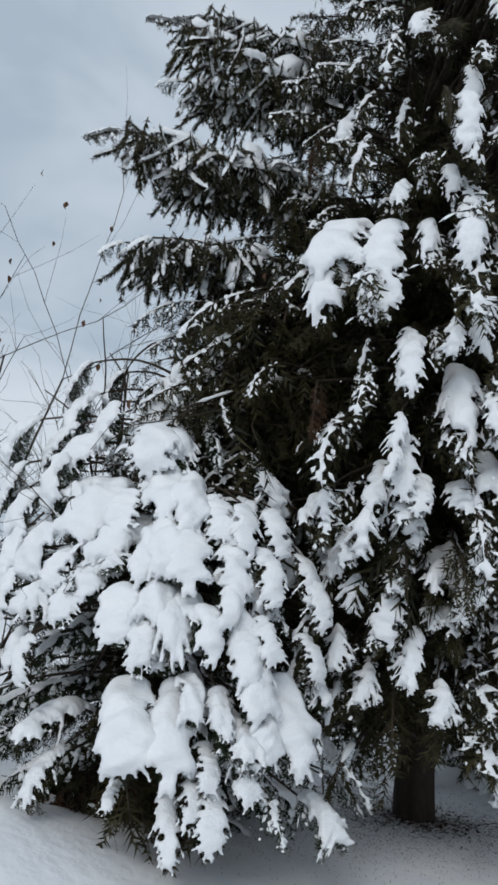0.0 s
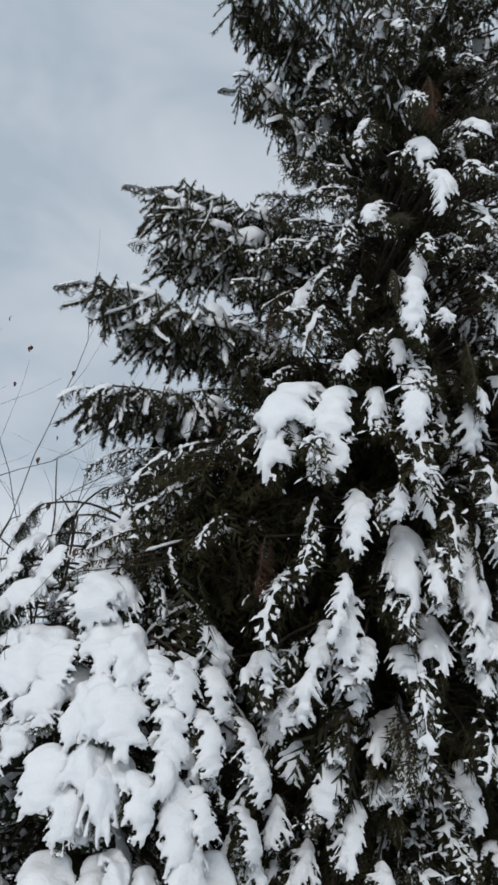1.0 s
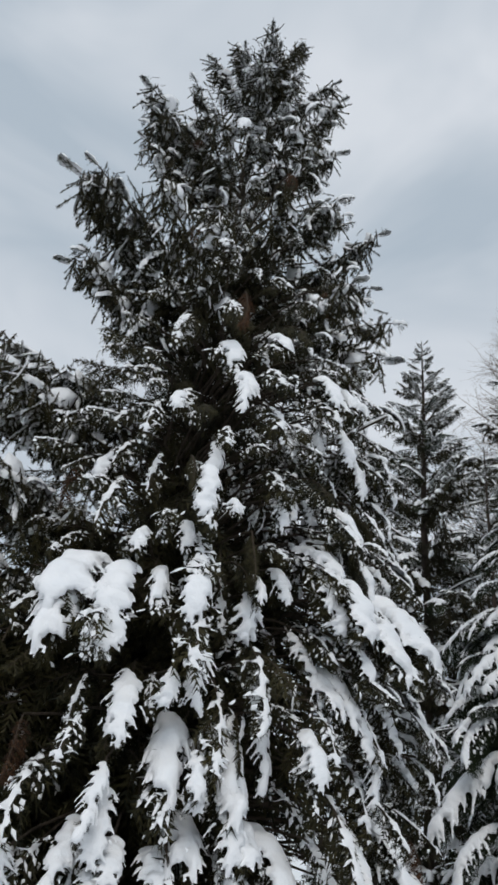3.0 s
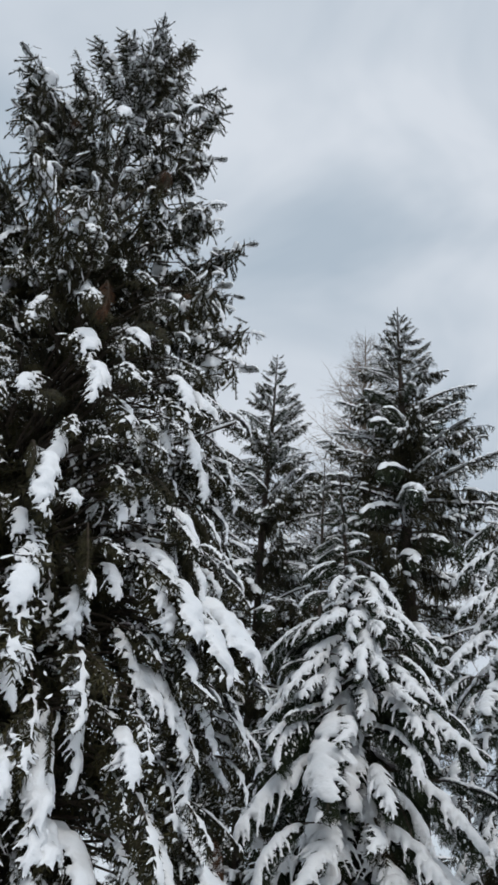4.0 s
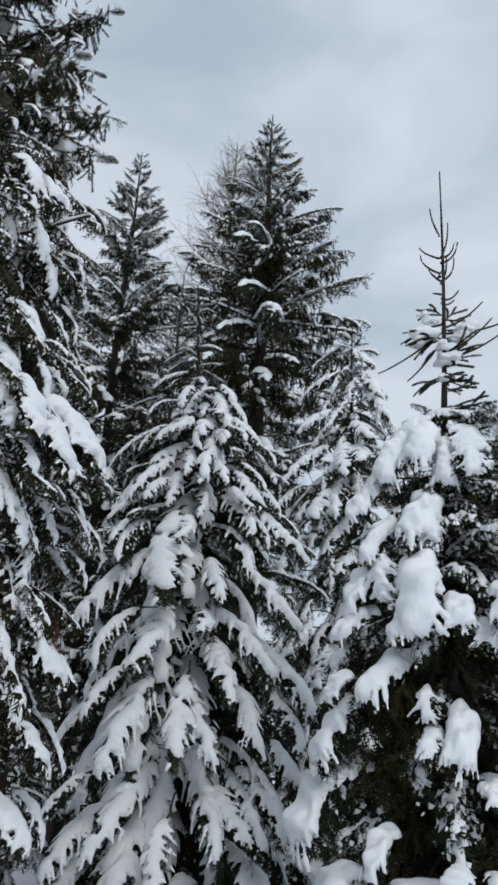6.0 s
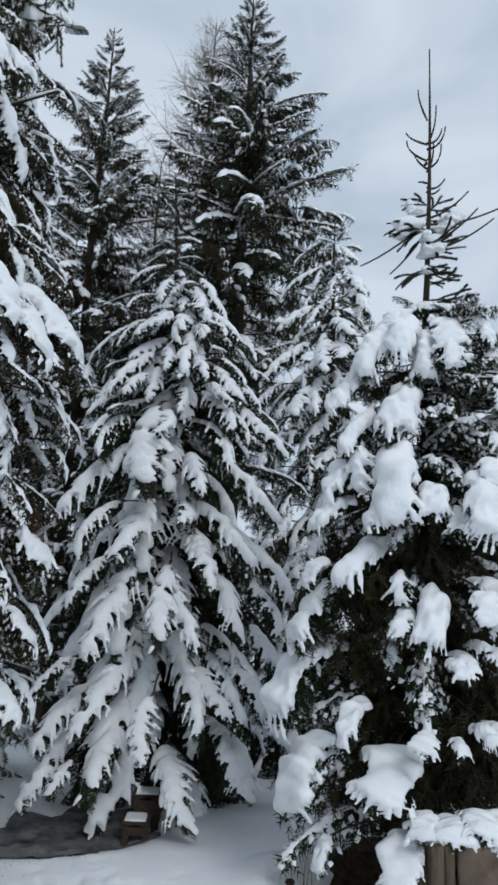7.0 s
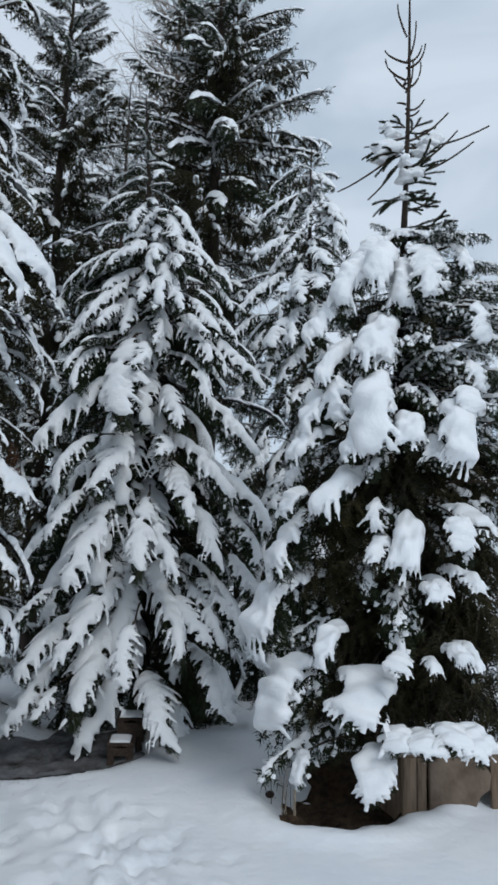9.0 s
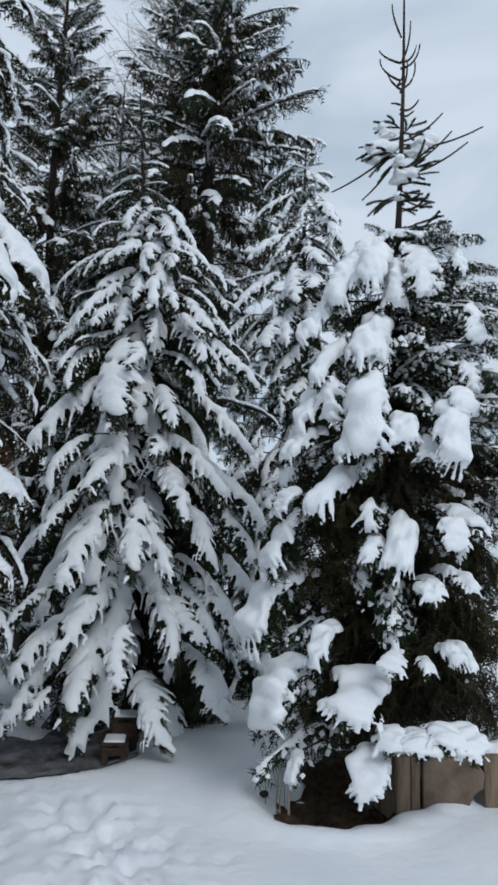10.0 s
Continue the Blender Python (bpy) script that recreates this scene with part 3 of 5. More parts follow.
UPPER = compound(8, 170, NEEDLE, 1.3, spray(0.26, 0.11, 1.1, hang=1.0, sag=1.3), lambda i: dict(depth=0.04, reach=0.024, cell=0.028, cover=0.38, patch=0.5, patch_size=0.2, closed=False, axis_reach=1.8, twig_end=0.8, dust=0.15, dust_w=0.016, bare=0.2),
                 n=6, phi0=0.1, curl=0.1, mix=0.4, dip=-35, wild=30, snowy=0.9, spread=(10, 60), size=(0.6, 1.0), first=0.14, tassel=strand, tassels=250, aside=0.05, fall=(0.2, 0.62), ridge=0.06, dusted=0.1, perch=0.15, tilt=30, droop=(40, 88))
OUTER = compound(5, 190, NEEDLE, 2.2, spray(0.42, 0.15, 1.1, hang=1.0, sag=1.3), lambda i: dict(depth=0.035, reach=0.022, cell=0.026, cover=0.36, patch=0.35, patch_size=0.12, closed=False, axis_reach=1.8, twig_end=0.85, dust=0.5, dust_w=0.015, bare=0.2),
                 n=16, phi0=0.0, curl=0.15, mix=0.3, dip=-30, wild=30, snowy=1.0, spread=(12, 60), size=(0.7, 1.15), first=0.4, tassel=strand, tassels=230, aside=0.05, fall=(0.35, 1.05), ridge=0.058, dusted=0.25, perch=0.4, tilt=6, droop=(40, 88))
FRONDS = library(10, 200, NEEDLE_GREEN, lambda s, i: Bough(s, 1.2, 0.36 - 0.015 * (i % 4), 0.05, -0.5 - 0.07 * i, 1.9, gap=0.048, subgap=0.06, hang=0.6, needle=0.028, step=0.026, sub_len=0.09, fan=(34, 56), tip=0.55, close=24),
                 lambda i: dict(depth=0.04, body=0.41 + 0.03 * (i % 4), rim=0.02, finger=0.0155, ends=(0.7, 1.25), cell=0.014, start=0.1, bare=0.1, blotch=0.04, blotch_size=0.2, dust=0.22, core=0.12))
FRONDS_FAR = library(6, 250, NEEDLE_GREEN, lambda s, i: Bough(s, 1.3, 0.36, 0.0, -0.6 - 0.07 * i, 1.6, gap=0.08, subgap=0.12, hang=0.7, needle=0.04, step=0.05, sub_len=0.1),
                     lambda i: dict(depth=0.045, body=0.38, rim=0.022, finger=0.014, ends=(0.55, 1.0), cell=0.028, start=0.12, bare=0.15, blotch=0.05, blotch_size=0.2, dust=0.2, dust_w=0.018))
BARE_PADS = library(5, 350, NEEDLE_GREEN, lambda s, i: Bough(s, 1.0, 0.3, 0.15, -0.6 - 0.1 * i, 1.0, gap=0.07, subgap=0.06, hang=0.4, needle=0.025, step=0.03, tip=0.6, fan=(36, 62)),
                    lambda i: dict(depth=0.026, reach=0.017, cell=0.026, cover=0.55, patch=0.85, patch_size=0.14, twig_end=0.8, axis_reach=1.2, dust=0.5, dust_w=0.015, closed=False))
PLATES = library(9, 330, NEEDLE_GREEN, lambda s, i: Bough(s, 0.6, 0.42, 0.25, -0.9 - 0.1 * i, 1.05, gap=0.054, subgap=0.075, hang=0.35, needle=0.026, step=0.032, tip=1.0, hold=0.3, bare=0.05, fan=(18, 70)),
                 lambda i: dict(depth=0.06, reach=0.026, cell=0.018, cover=0.32, patch=0.3, patch_size=0.16, start=0.12, lumps=0.3, twig_end=0.84, axis_reach=2.0, fringe=0.35, finger=0.016, bare=0.12, closed=False))
PUFFS = library(12, 345, NEEDLE_GREEN, lambda s, i: Bough(s, 0.62, 0.32, 0.25, -0.9 - 0.09 * i, 1.6, gap=0.048, subgap=0.07, hang=0.6, needle=0.028, step=0.028, tip=1.0, hold=0.3, bare=0.02, fan=(20, 50), close=26),
                lambda i: dict(depth=0.055, body=0.32, rim=0.018, finger=0.0125, ends=(0.5, 0.95), cell=0.0105, start=0.04, bare=0.35, lumps=0.5, soft=0.05, dust=0.15, core=0.36, teeth=(0.04, 0.13), wobble=0.02))
CLODS = library(12, 385, NEEDLE_GREEN, lambda s, i: Bough(s, 0.62, 0.34, 0.2, -0.7 - 0.1 * i, 1.5, gap=0.05, subgap=0.07, hang=0.5, needle=0.028, step=0.028, tip=0.9, hold=0.35, bare=0.02, fan=(22, 54), close=26),
                lambda i: dict(depth=0.045, body=0.42, rim=0.02, finger=0.014, ends=(0.6, 1.15), cell=0.0115, start=0.06, bare=0.2, lumps=0.5, soft=0.045, blotch=0.02, blotch_size=0.15, dust=0.12, core=0.26, teeth=(0.05, 0.14), wobble=0.014, closing=0.6))
PENDANT = library(2, 440, NEEDLE_GREEN, lambda s, i: Bough(s, 0.62, 0.3, 0.1, -0.9 - 0.1 * i, 1.3, gap=0.05, subgap=0.07, hang=0.4, needle=0.028, step=0.028, tip=0.3, hold=0.3, bare=0.02, fan=(22, 50), close=26),
                  lambda i: dict(depth=0.06, body=0.5, rim=0.02, finger=0.014, ends=(0.7, 1.0), cell=0.0115, start=0.08, bare=0.1, lumps=0.4, soft=0.05, dust=0.1, core=0.22, teeth=(0.04, 0.09), spike=0.42))
SHEETS = library(9, 370, NEEDLE, lambda s, i: Bough(s, 0.7, 0.3, 0.15, -0.7 - 0.08 * i, 1.6, gap=0.052, subgap=0.07, hang=0.7, needle=0.028, step=0.028, tip=0.7, hold=0.4, bare=0.02, fan=(22, 54), close=24),
                 lambda i: dict(depth=0.04, body=0.4, rim=0.018, finger=0.013, ends=(0.6, 1.2), cell=0.0115, start=0.06, bare=0.22, lumps=0.5, blotch=0.06, blotch_size=0.13, dust=0.35, core=0.2, teeth=(0.03, 0.11), closing=0.62))
TUFTS = library(8, 360, NEEDLE, lambda s, i: Bough(s, 0.6, 0.2, 0.1, -0.4 - 0.08 * i, 1.0, gap=0.067, subgap=0.065, hang=0.5, needle=0.026, step=0.035, tip=0.5, fan=(34, 62)),
                lambda i: dict(depth=0.02, reach=0.012, cell=0.022, cover=0.6, patch=0.9, patch_size=0.1, dust=0.5, dust_w=0.008, axis_reach=1.2, closed=False))
DEAD_BOUGHS = library(3, 380, DEAD, lambda s, i: Bough(s, 0.8, 0.3, 0.0, -0.6, 1.0, gap=0.08, subgap=0.06, hang=0.8, needle=0.03, step=0.035, roll=90), None)
SMALL = library(5, 400, NEEDLE_GREEN, lambda s, i: Bough(s, 0.6, 0.17, 0.15, -0.6, 1.1, gap=0.07, subgap=0.06, hang=0.4, needle=0.026, step=0.03),
                lambda i: dict(depth=0.035, reach=0.021, cell=0.026, cover=0.42, patch=0.3, patch_size=0.12))
FAR = compound(7, 500, NEEDLE, 1.7, spray(0.46, 0.16, 2.0, curl=-0.5, hang=1.2, sag=1.2), lambda i: dict(depth=0.05, reach=0.038, cell=0.04, cover=0.34, patch=0.22, patch_size=0.16, closed=False, axis_reach=1.6, dust=0.3, dust_w=0.02, bare=0.12),
               n=8, phi0=0.05, curl=0.15, mix=0.3, dip=-16, wild=14, snowy=1.0, spread=(12, 48), size=(0.7, 1.1), first=0.3, tassel=strand, tassels=75, aside=0.05, fall=(0.5, 1.1), ridge=0.027, perch=0.45)
FAR += library(6, 515, NEEDLE, lambda s, i: Bough(s, 1.7, 0.26, 0.2, -0.5 + 0.09 * i, 1.3, gap=0.08, subgap=0.1, hang=1.3, needle=0.042, step=0.05, roll=90, hold=0.6),
               lambda i: dict(depth=0.04, reach=0.026, cell=0.04, cover=0.36, patch=0.5, patch_size=0.2, closed=False, axis_reach=2.0, twig_end=0.95, dust=0.7, dust_w=0.02, start=0.15))
FAR_BACK = library(4, 530, NEEDLE, lambda s, i: Bough(s, 1.7, 0.28, 0.12, -0.12 - 0.05 * i, 1.3, gap=0.14, subgap=0.2, hang=1.3, needle=0.06, step=0.12, roll=90, hold=0.6),
                   lambda i: dict(depth=0.035, reach=0.024, cell=0.045, cover=0.4, patch=0.35, patch_size=0.22, closed=False, axis_reach=1.3, twig_end=0.9, dust=0.4, dust_w=0.02))
FARTHEST = library(4, 560, NEEDLE, lambda s, i: Bough(s, 1.7, 0.5, 0.0, -0.6, 0.9, gap=0.2, subgap=0.2, hang=0.8, needle=0.1, step=0.13, roll=90),
                   lambda i: dict(depth=0.06, reach=0.06, cell=0.12, cover=0.45, patch=0.3, closed=False))

# ---- ground ----
def ground_height(x, y):
    r = np.hypot(x, y)
    az = np.degrees(np.arctan2(x, y))
    z = 0.02 * np.sin(x * 1.3 + 0.4 * y) + 0.02 * np.sin(y * 1.1 - 0.5 * x) + 0.012 * np.sin(3.1 * x + 2.2 * y)
    bx, by = spot(-20.5, 3.85)[:2]
    z = z + 0.42 * np.exp(-(((x - bx) / 1.0) ** 2 + ((y - by) / 0.8) ** 2))
    # tree well under the leader spruce, with a lip of snow in front
    q = ((x - 4.72) / 0.62) ** 2 + ((y - 2.92) / 0.5) ** 2 + 0.16 * np.sin(7 * x + 3 * y) + 0.1 * np.sin(17 * x - 11 * y) + 0.06 * np.sin(31 * y + 23 * x)
    z = z - 0.2 * np.exp(-q ** 3) + 0.05 * np.exp(-(((q - 1.9) / 0.7) ** 2))
    # bare hollow under the fir
    q = ((x - 3.95) / 0.85) ** 2 + ((y - 5.35) / 0.66) ** 2 + 0.1 * np.sin(5 * x + 2 * y)
    z = z - 0.09 * np.exp(-q ** 3)
    z = z * np.clip(1.6 - r / 40, 0.1, 1)
    rng = np.random.default_rng(5)
    # boot prints and scuffs that cross the clearing towards the bench
    for _ in range(170):
        t = rng.uniform(-0.25, 1.05)
        px, py = 2.85 + 0.4 * t + rng.normal(0, 0.24), 3.0 + 1.25 * t + rng.normal(0, 0.2)
        an, a1, b1 = rng.uniform(0.2, 1.4), rng.uniform(0.06, 0.15), rng.uniform(0.04, 0.075)
        dx, dy = x - px, y - py
        q = ((dx * np.cos(an) + dy * np.sin(an)) / a1) ** 2 + ((dy * np.cos(an) - dx * np.sin(an)) / b1) ** 2
        z = z - rng.uniform(0.008, 0.03) * np.exp(-q) + 0.009 * np.exp(-(q - 2.2) ** 2)
    return z


def build_ground():
    rings = np.concatenate([np.linspace(0.1, 2.4, 22), np.arange(2.5, 8.0, 0.042), 8 * (800 / 8) ** np.linspace(0.01, 1, 34)])
    turns = np.radians(np.concatenate([np.arange(-26, 74, 0.5), np.arange(74, 334, 4.0)]))
    R, A = np.meshgrid(rings, turns, indexing="ij")
    x, y = R * np.sin(A), R * np.cos(A)
    v = np.stack([x, y, ground_height(x, y)], -1).reshape(-1, 3)
    n = len(turns)
    i, j = np.meshgrid(np.arange(len(rings) - 1), np.arange(n), indexing="ij")
    j2 = (j + 1) % n
    f = np.stack([i * n + j, (i + 1) * n + j, (i + 1) * n + j2, i * n + j2], -1).reshape(-1, 4)[:, ::-1]
    mid = np.concatenate([v[:n], [[0, 0, v[:n, 2].mean()]]])
    cap = np.stack([np.arange(n), (np.arange(n) + 1) % n, np.full(n, n)], 1)[:, ::-1]
    me = mesh_from("ground", [(v, f, 0), (mid, cap, 0)], [GROUND_SNOW], smooth=True)
    return tagged(new("ground", me), "trodden white snow over a gently uneven clearing", "ground", kind="structure")


build_ground()

# ---- the large dark spruce ----
BIG_AT = (1.19, 5.2)


def reach_a(z, head):
    side = math.cos(radians(head - (13 - 90)))     # 1 towards its west, -1 east
    west = lerp(z, [0.6, 2, 3.1, 3.6, 4.4, 5.4, 6.0, 6.6, 7.4, 8.0, 8.7, 9.6, 10.6, 11.3, 12.0], [1.6, 2.0, 2.0, 2.25, 2.25, 1.92, 1.7, 1.6, 1.75, 1.45, 1.3, 1.3, 0.65, 0.4, 0.15])
    east = lerp(z, [0.6, 2, 3.0, 5.1, 6.1, 7.2, 7.8, 9.7, 10.6, 12.0], [1.5, 2.0, 2.05, 1.9, 1.75, 1.75, 1.4, 1.2, 0.85, 0.2])
    thin = 1 - (max(0, side) ** 0.5) * lerp(z, [3.1, 3.6, 9, 10.5], [0, 0.34, 0.34, 0.1])
    return (west * (1 + side) / 2 + east * (1 - side) / 2) * lerp(z, [3, 6, 12], [0.9, 0.8, 0.7]) * thin


big = conifer("tall_spruce", "tall dark spruce with drooping twigs and patchy snow", BIG_AT, 12.1, 0.115, reach_a, HANGING, 11, start=1.0, gap=0.36, per=5,
              pitch=lambda u: lerp(u, [0, 0.3, 0.5, 0.7, 1], [-14, -4, 8, 22, 50]), top_lib=UPPER, top_from=0.6, back_lib=HANGING_FAR, inner=170, inner_from=0.08, inner_to=0.6, inner_len=0.64, vary=(0.6, 1.05), keep=0.13,
              choose=lambda z, h: INNER if 190 < h < 226 and 1.5 < z < 2.9 else LADEN if z < 5 and 95 < h % 360 < 185 else None)
# limbs that stand out of the crown: heading, distance and height of the tip, pitch
LIMBS_WEST = ((-86, 0.79, 10.9, 55), (-93, 1.45, 9.65, 42), (-88, 1.35, 9.1, 34), (-98, 1.25, 8.6, 28), (-98, 1.92, 7.4, 28), (-92, 1.75, 7.1, 18), (-84, 1.5, 6.85, 22), (-95, 1.67, 6.4, 18),
              (-100, 2.04, 5.5, 14), (-103, 2.31, 5.1, 12), (-96, 2.2, 4.95, 8), (-107, 2.63, 4.35, 6), (-98, 2.3, 4.25, 3), (-101, 2.19, 3.95, 0), (-105, 2.54, 3.65, 1), (-112, 2.4, 3.6, -3),
              (-100, 2.06, 3.1, -6), (-108, 2.0, 2.8, -8), (-116, 2.3, 2.75, -6), (-122, 2.3, 2.45, -8), (-112, 2.3, 2.3, -10), (-104, 2.25, 2.1, -12))
LIMBS_EAST = ((109, 0.73, 11.75, 62), (114, 1.07, 10.75, 48), (116, 1.26, 10.1, 40), (113, 1.22, 9.2, 30), (122, 1.05, 8.95, 25), (117, 1.33, 8.1, 26), (120, 1.7, 7.5, 18), (113, 1.55, 6.9, 15),
              (121, 1.78, 6.4, 12), (120, 1.72, 6.0, 8), (110, 1.9, 5.3, 6), (126, 1.9, 4.9, 2), (116, 1.95, 4.4, 0))
LIMBS_FRONT = ((-165, 0.5, 11.4, 70), (170, 0.75, 10.9, 58), (-140, 0.8, 10.6, 52), (150, 1.0, 10.0, 45), (-170, 1.1, 9.6, 42), (-130, 1.2, 9.0, 38), (160, 1.3, 8.6, 34), (-155, 1.35, 8.2, 32),
               (140, 1.4, 7.6, 26), (175, 1.5, 7.2, 24), (-140, 1.6, 6.8, 20), (-165, 1.6, 6.3, 16), (150, 1.65, 6.2, 14), (20, 0.45, 11.7, 72), (-60, 0.5, 11.5, 68), (70, 0.6, 11.5, 66))
FILLED = tuple((h + 14 * (-1) ** k, 0.94 * o, z - 0.16, p - 6) for k, (h, o, z, p) in enumerate(LIMBS_EAST[3:] + LIMBS_WEST[1:6]))
for i, (head, out, z, pitch) in enumerate(LIMBS_WEST + LIMBS_EAST + LIMBS_FRONT + FILLED):
    ln = ((0.88 if z < 6 else 0.97) * out - 0.05) / math.cos(radians(pitch))
    add_bough(big, HANGING if z < 3.2 else OUTER if z < 6.0 else UPPER, np.random.default_rng(1000 + i), z - ln * math.sin(radians(pitch)), head, ln, pitch, 0.05)
BIG_SOUTH = (
    (-149, 1.85, 2.74, 0.85, -56, 0.32), (-160, 1.85, 2.75, 0.55, -80, 0.26), (-151, 1.85, 2.98, 0.55, -48, 0.36), (-165, 1.85, 2.37, 0.4, -64, 0.19),
    (-171, 1.94, 3.55, 0.35, -80, 0.15), (-166, 1.86, 3.03, 0.4, -52, 0.09), (177, 1.87, 3.17, 0.36, -44, 0.12), (-162, 1.91, 3.32, 0.34, -40, 0.11),
    (-173, 1.84, 2.11, 0.75, -44, 0.15), (-179, 1.8, 1.89, 0.8, -24, 0.25), (177, 1.84, 2.11, 0.75, -44, 0.2), (166, 1.78, 1.83, 0.55, -40, 0.27),
    (177, 1.81, 1.93, 0.4, -64, 0.2), (-174, 1.79, 1.85, 0.35, -28, 0.17), (159, 1.86, 2.71, 0.45, -40, 0.21), (161, 1.89, 3.46, 0.5, -36, 0.23))
BIG_SKIRT = (
    (-159, 1.78, 1.84, 0.35, -48, 0.14), (-164, 1.77, 1.78, 0.15, -44, 0.14), (-169, 1.67, 1.47, 0.85, -8, 0.17), (-177, 1.66, 1.42, 0.75, -20, 0.16),
    (-162, 1.59, 1.18, 0.2, -80, 0.23), (-174, 1.62, 1.28, 0.85, 0, 0.16), (174, 1.83, 1.98, 0.5, -28, 0.23), (-155, 1.7, 1.56, 0.2, -76, 0.17),
    (-162, 1.68, 1.46, 0.15, -32, 0.16))
BIG_EAST = (
    (140, 2.1, 3.15, 0.7, -42, 0.5), (150, 2.05, 2.95, 0.55, -55, 0.42), (130, 2.05, 3.2, 0.6, -38, 0.4), (160, 2.05, 3.1, 0.4, -56, 0.35), (155, 1.86, 2.67, 0.5, -48, 0.23), (164, 1.88, 3.24, 0.45, -56, 0.23), (132, 1.98, 1.89, 0.5, -40, 0.36),
    (128, 1.81, 5.2, 0.35, -44, 0.2), (123, 2.0, 2.73, 0.3, -36, 0.24), (138, 1.84, 2.12, 0.4, -40, 0.21), (157, 1.89, 3.66, 0.45, -56, 0.17),
    (125, 1.86, 3.88, 0.45, -40, 0.25), (152, 1.8, 4.82, 0.55, -40, 0.16), (134, 1.97, 1.38, 0.45, -44, 0.36), (135, 1.93, 1.0, 0.4, -44, 0.38),
    (152, 1.86, 2.56, 0.3, -64, 0.2))
BIG_FLANK = (
    (122, 1.99, 2.5, 0.3, -60, 0.2), (-166, 1.78, 1.82, 0.25, -60, 0.17), (-148, 1.77, 1.76, 0.5, -20, 0.15),
    (122, 2.07, 2.77, 0.35, -40, 0.24), (121, 1.98, 1.91, 0.3, -48, 0.27), (123, 2.0, 1.37, 0.4, -56, 0.3), (124, 1.94, 0.98, 0.35, -56, 0.3),
    (125, 2.1, 3.15, 0.35, -28, 0.24), (124, 1.96, 3.47, 0.4, -44, 0.28))
for i, row in enumerate(BIG_SOUTH + BIG_SKIRT + BIG_EAST + BIG_FLANK):
    hung_bough(big, CLODS if i == 2 else SHEETS, i * 3 + 1, row, roll=12 * math.sin(i * 3.1), swell=1.05)
near_reach = lambda z, h: reach_a(z, h) * 1.02
hollow = lambda z, h: -166 < h < -138 and 1.6 < z < 2.5
shell_boughs(big, TUFTS, 1200, 150, near_reach, (-205, -75), (0.7, 6.2), (0.35, 0.7), pitch=-18, depth=(0.7, 1.03), snowy=0.7, skip=hollow)
shell_boughs(big, TUFTS, 1207, 24, near_reach, (70, 290), (6.0, 7.4), (0.25, 0.5), pitch=-25, depth=(0.7, 1.0))
shell_boughs(big, TUFTS, 1204, 130, near_reach, (95, 215), (0.8, 5.4), (0.35, 0.7), pitch=-34, depth=(0.8, 1.04))
shell_boughs(big, SHEETS, 1205, 22, near_reach, (75, 280), (4.0, 9.5), (0.22, 0.5), pitch=-24, depth=(0.75, 1.05))
shell_boughs(big, DEAD_BOUGHS, 1206, 9, near_reach, (120, 250), (1.5, 9.0), (0.25, 0.4), pitch=-60)
shell_boughs(big, PLATES, 1201, 10, near_reach, (160, 200), (0.9, 3.8), (0.16, 0.32), pitch=-32)
shell_boughs(big, FRONDS, 1202, 16, near_reach, (140, 200), (1.5, 4.8), (0.35, 0.6), pitch=-42, snowy=0.8)
shell_boughs(big, PLATES, 1203, 12, near_reach, (-172, -150), (0.9, 1.9), (0.15, 0.28), pitch=-24)

shell_boughs(big, TUFTS, 1208, 26, lambda z, h: 1.3, (165, 215), (0.8, 1.4), (0.4, 0.7), pitch=-30, depth=(0.6, 1.1), snowy=0.3)

shell_boughs(big, PLATES, 1211, 14, near_reach, (100, 138), (1.5, 4.4), (0.22, 0.38), pitch=-30)
shell_boughs(big, SHEETS, 1212, 66, near_reach, (85, 205), (0.9, 5.6), (0.22, 0.5), pitch=-36, depth=(0.85, 1.04))
shell_boughs(big, TUFTS, 1213, 40, near_reach, (-128, -84), (1.9, 3.3), (0.45, 0.8), pitch=-16, depth=(0.75, 1.05), snowy=0.6)
dark = np.random.default_rng(1214)
for i in range(60):
    add_bough(big, INNER, dark, dark.uniform(1.8, 3.3), dark.uniform(-128, -84), dark.uniform(1.3, 1.8), dark.uniform(-14, 8), 0.03, dark.uniform(-40, 40))
dark = np.random.default_rng(1210)
for i in range(130):
    heads = (100, 200) if i % 2 else (-200, -95)
    add_bough(big, INNER, dark, dark.uniform(1.5, 4.2), dark.uniform(*heads), dark.uniform(1.0, 1.45), dark.uniform(-30, 5), 0.03, dark.uniform(-40, 40))

for i in range(26):
    add_bough(big, INNER, dark, dark.uniform(0.95, 1.6), dark.uniform(-152, -100), dark.uniform(0.8, 1.25), dark.uniform(-14, 4), 0.03, dark.uniform(-40, 40))

# a long bare limb with snow along its top
u = np.linspace(0, 1, 12)
line = np.stack([1.75 * u, 0.08 * np.sin(4 * u), -0.1 * u + 0.05 * np.sin(7 * u) + 0.1 * u * u], 1)
v, f = tube(line, np.linspace(0.022, 0.008, 12), 7)
w, g = tube(line + np.array([0, 0, 0.016]), np.linspace(0.02, 0.011, 12) * (1 + 0.3 * np.sin(u * 23)), 7)
limb = part("limb", mesh_from("limb", [(v, f, 0)], [TWIG], smooth=True), big, Matrix.Translation((0, 0, 5.05)) @ Matrix.Rotation(math.pi / 2 - radians(138), 4, "Z"), "long bare limb")
part("snow", mesh_from("snow", [(w, g, 0)], [SNOW], smooth=True), limb, label="ridge of snow lying along the limb")

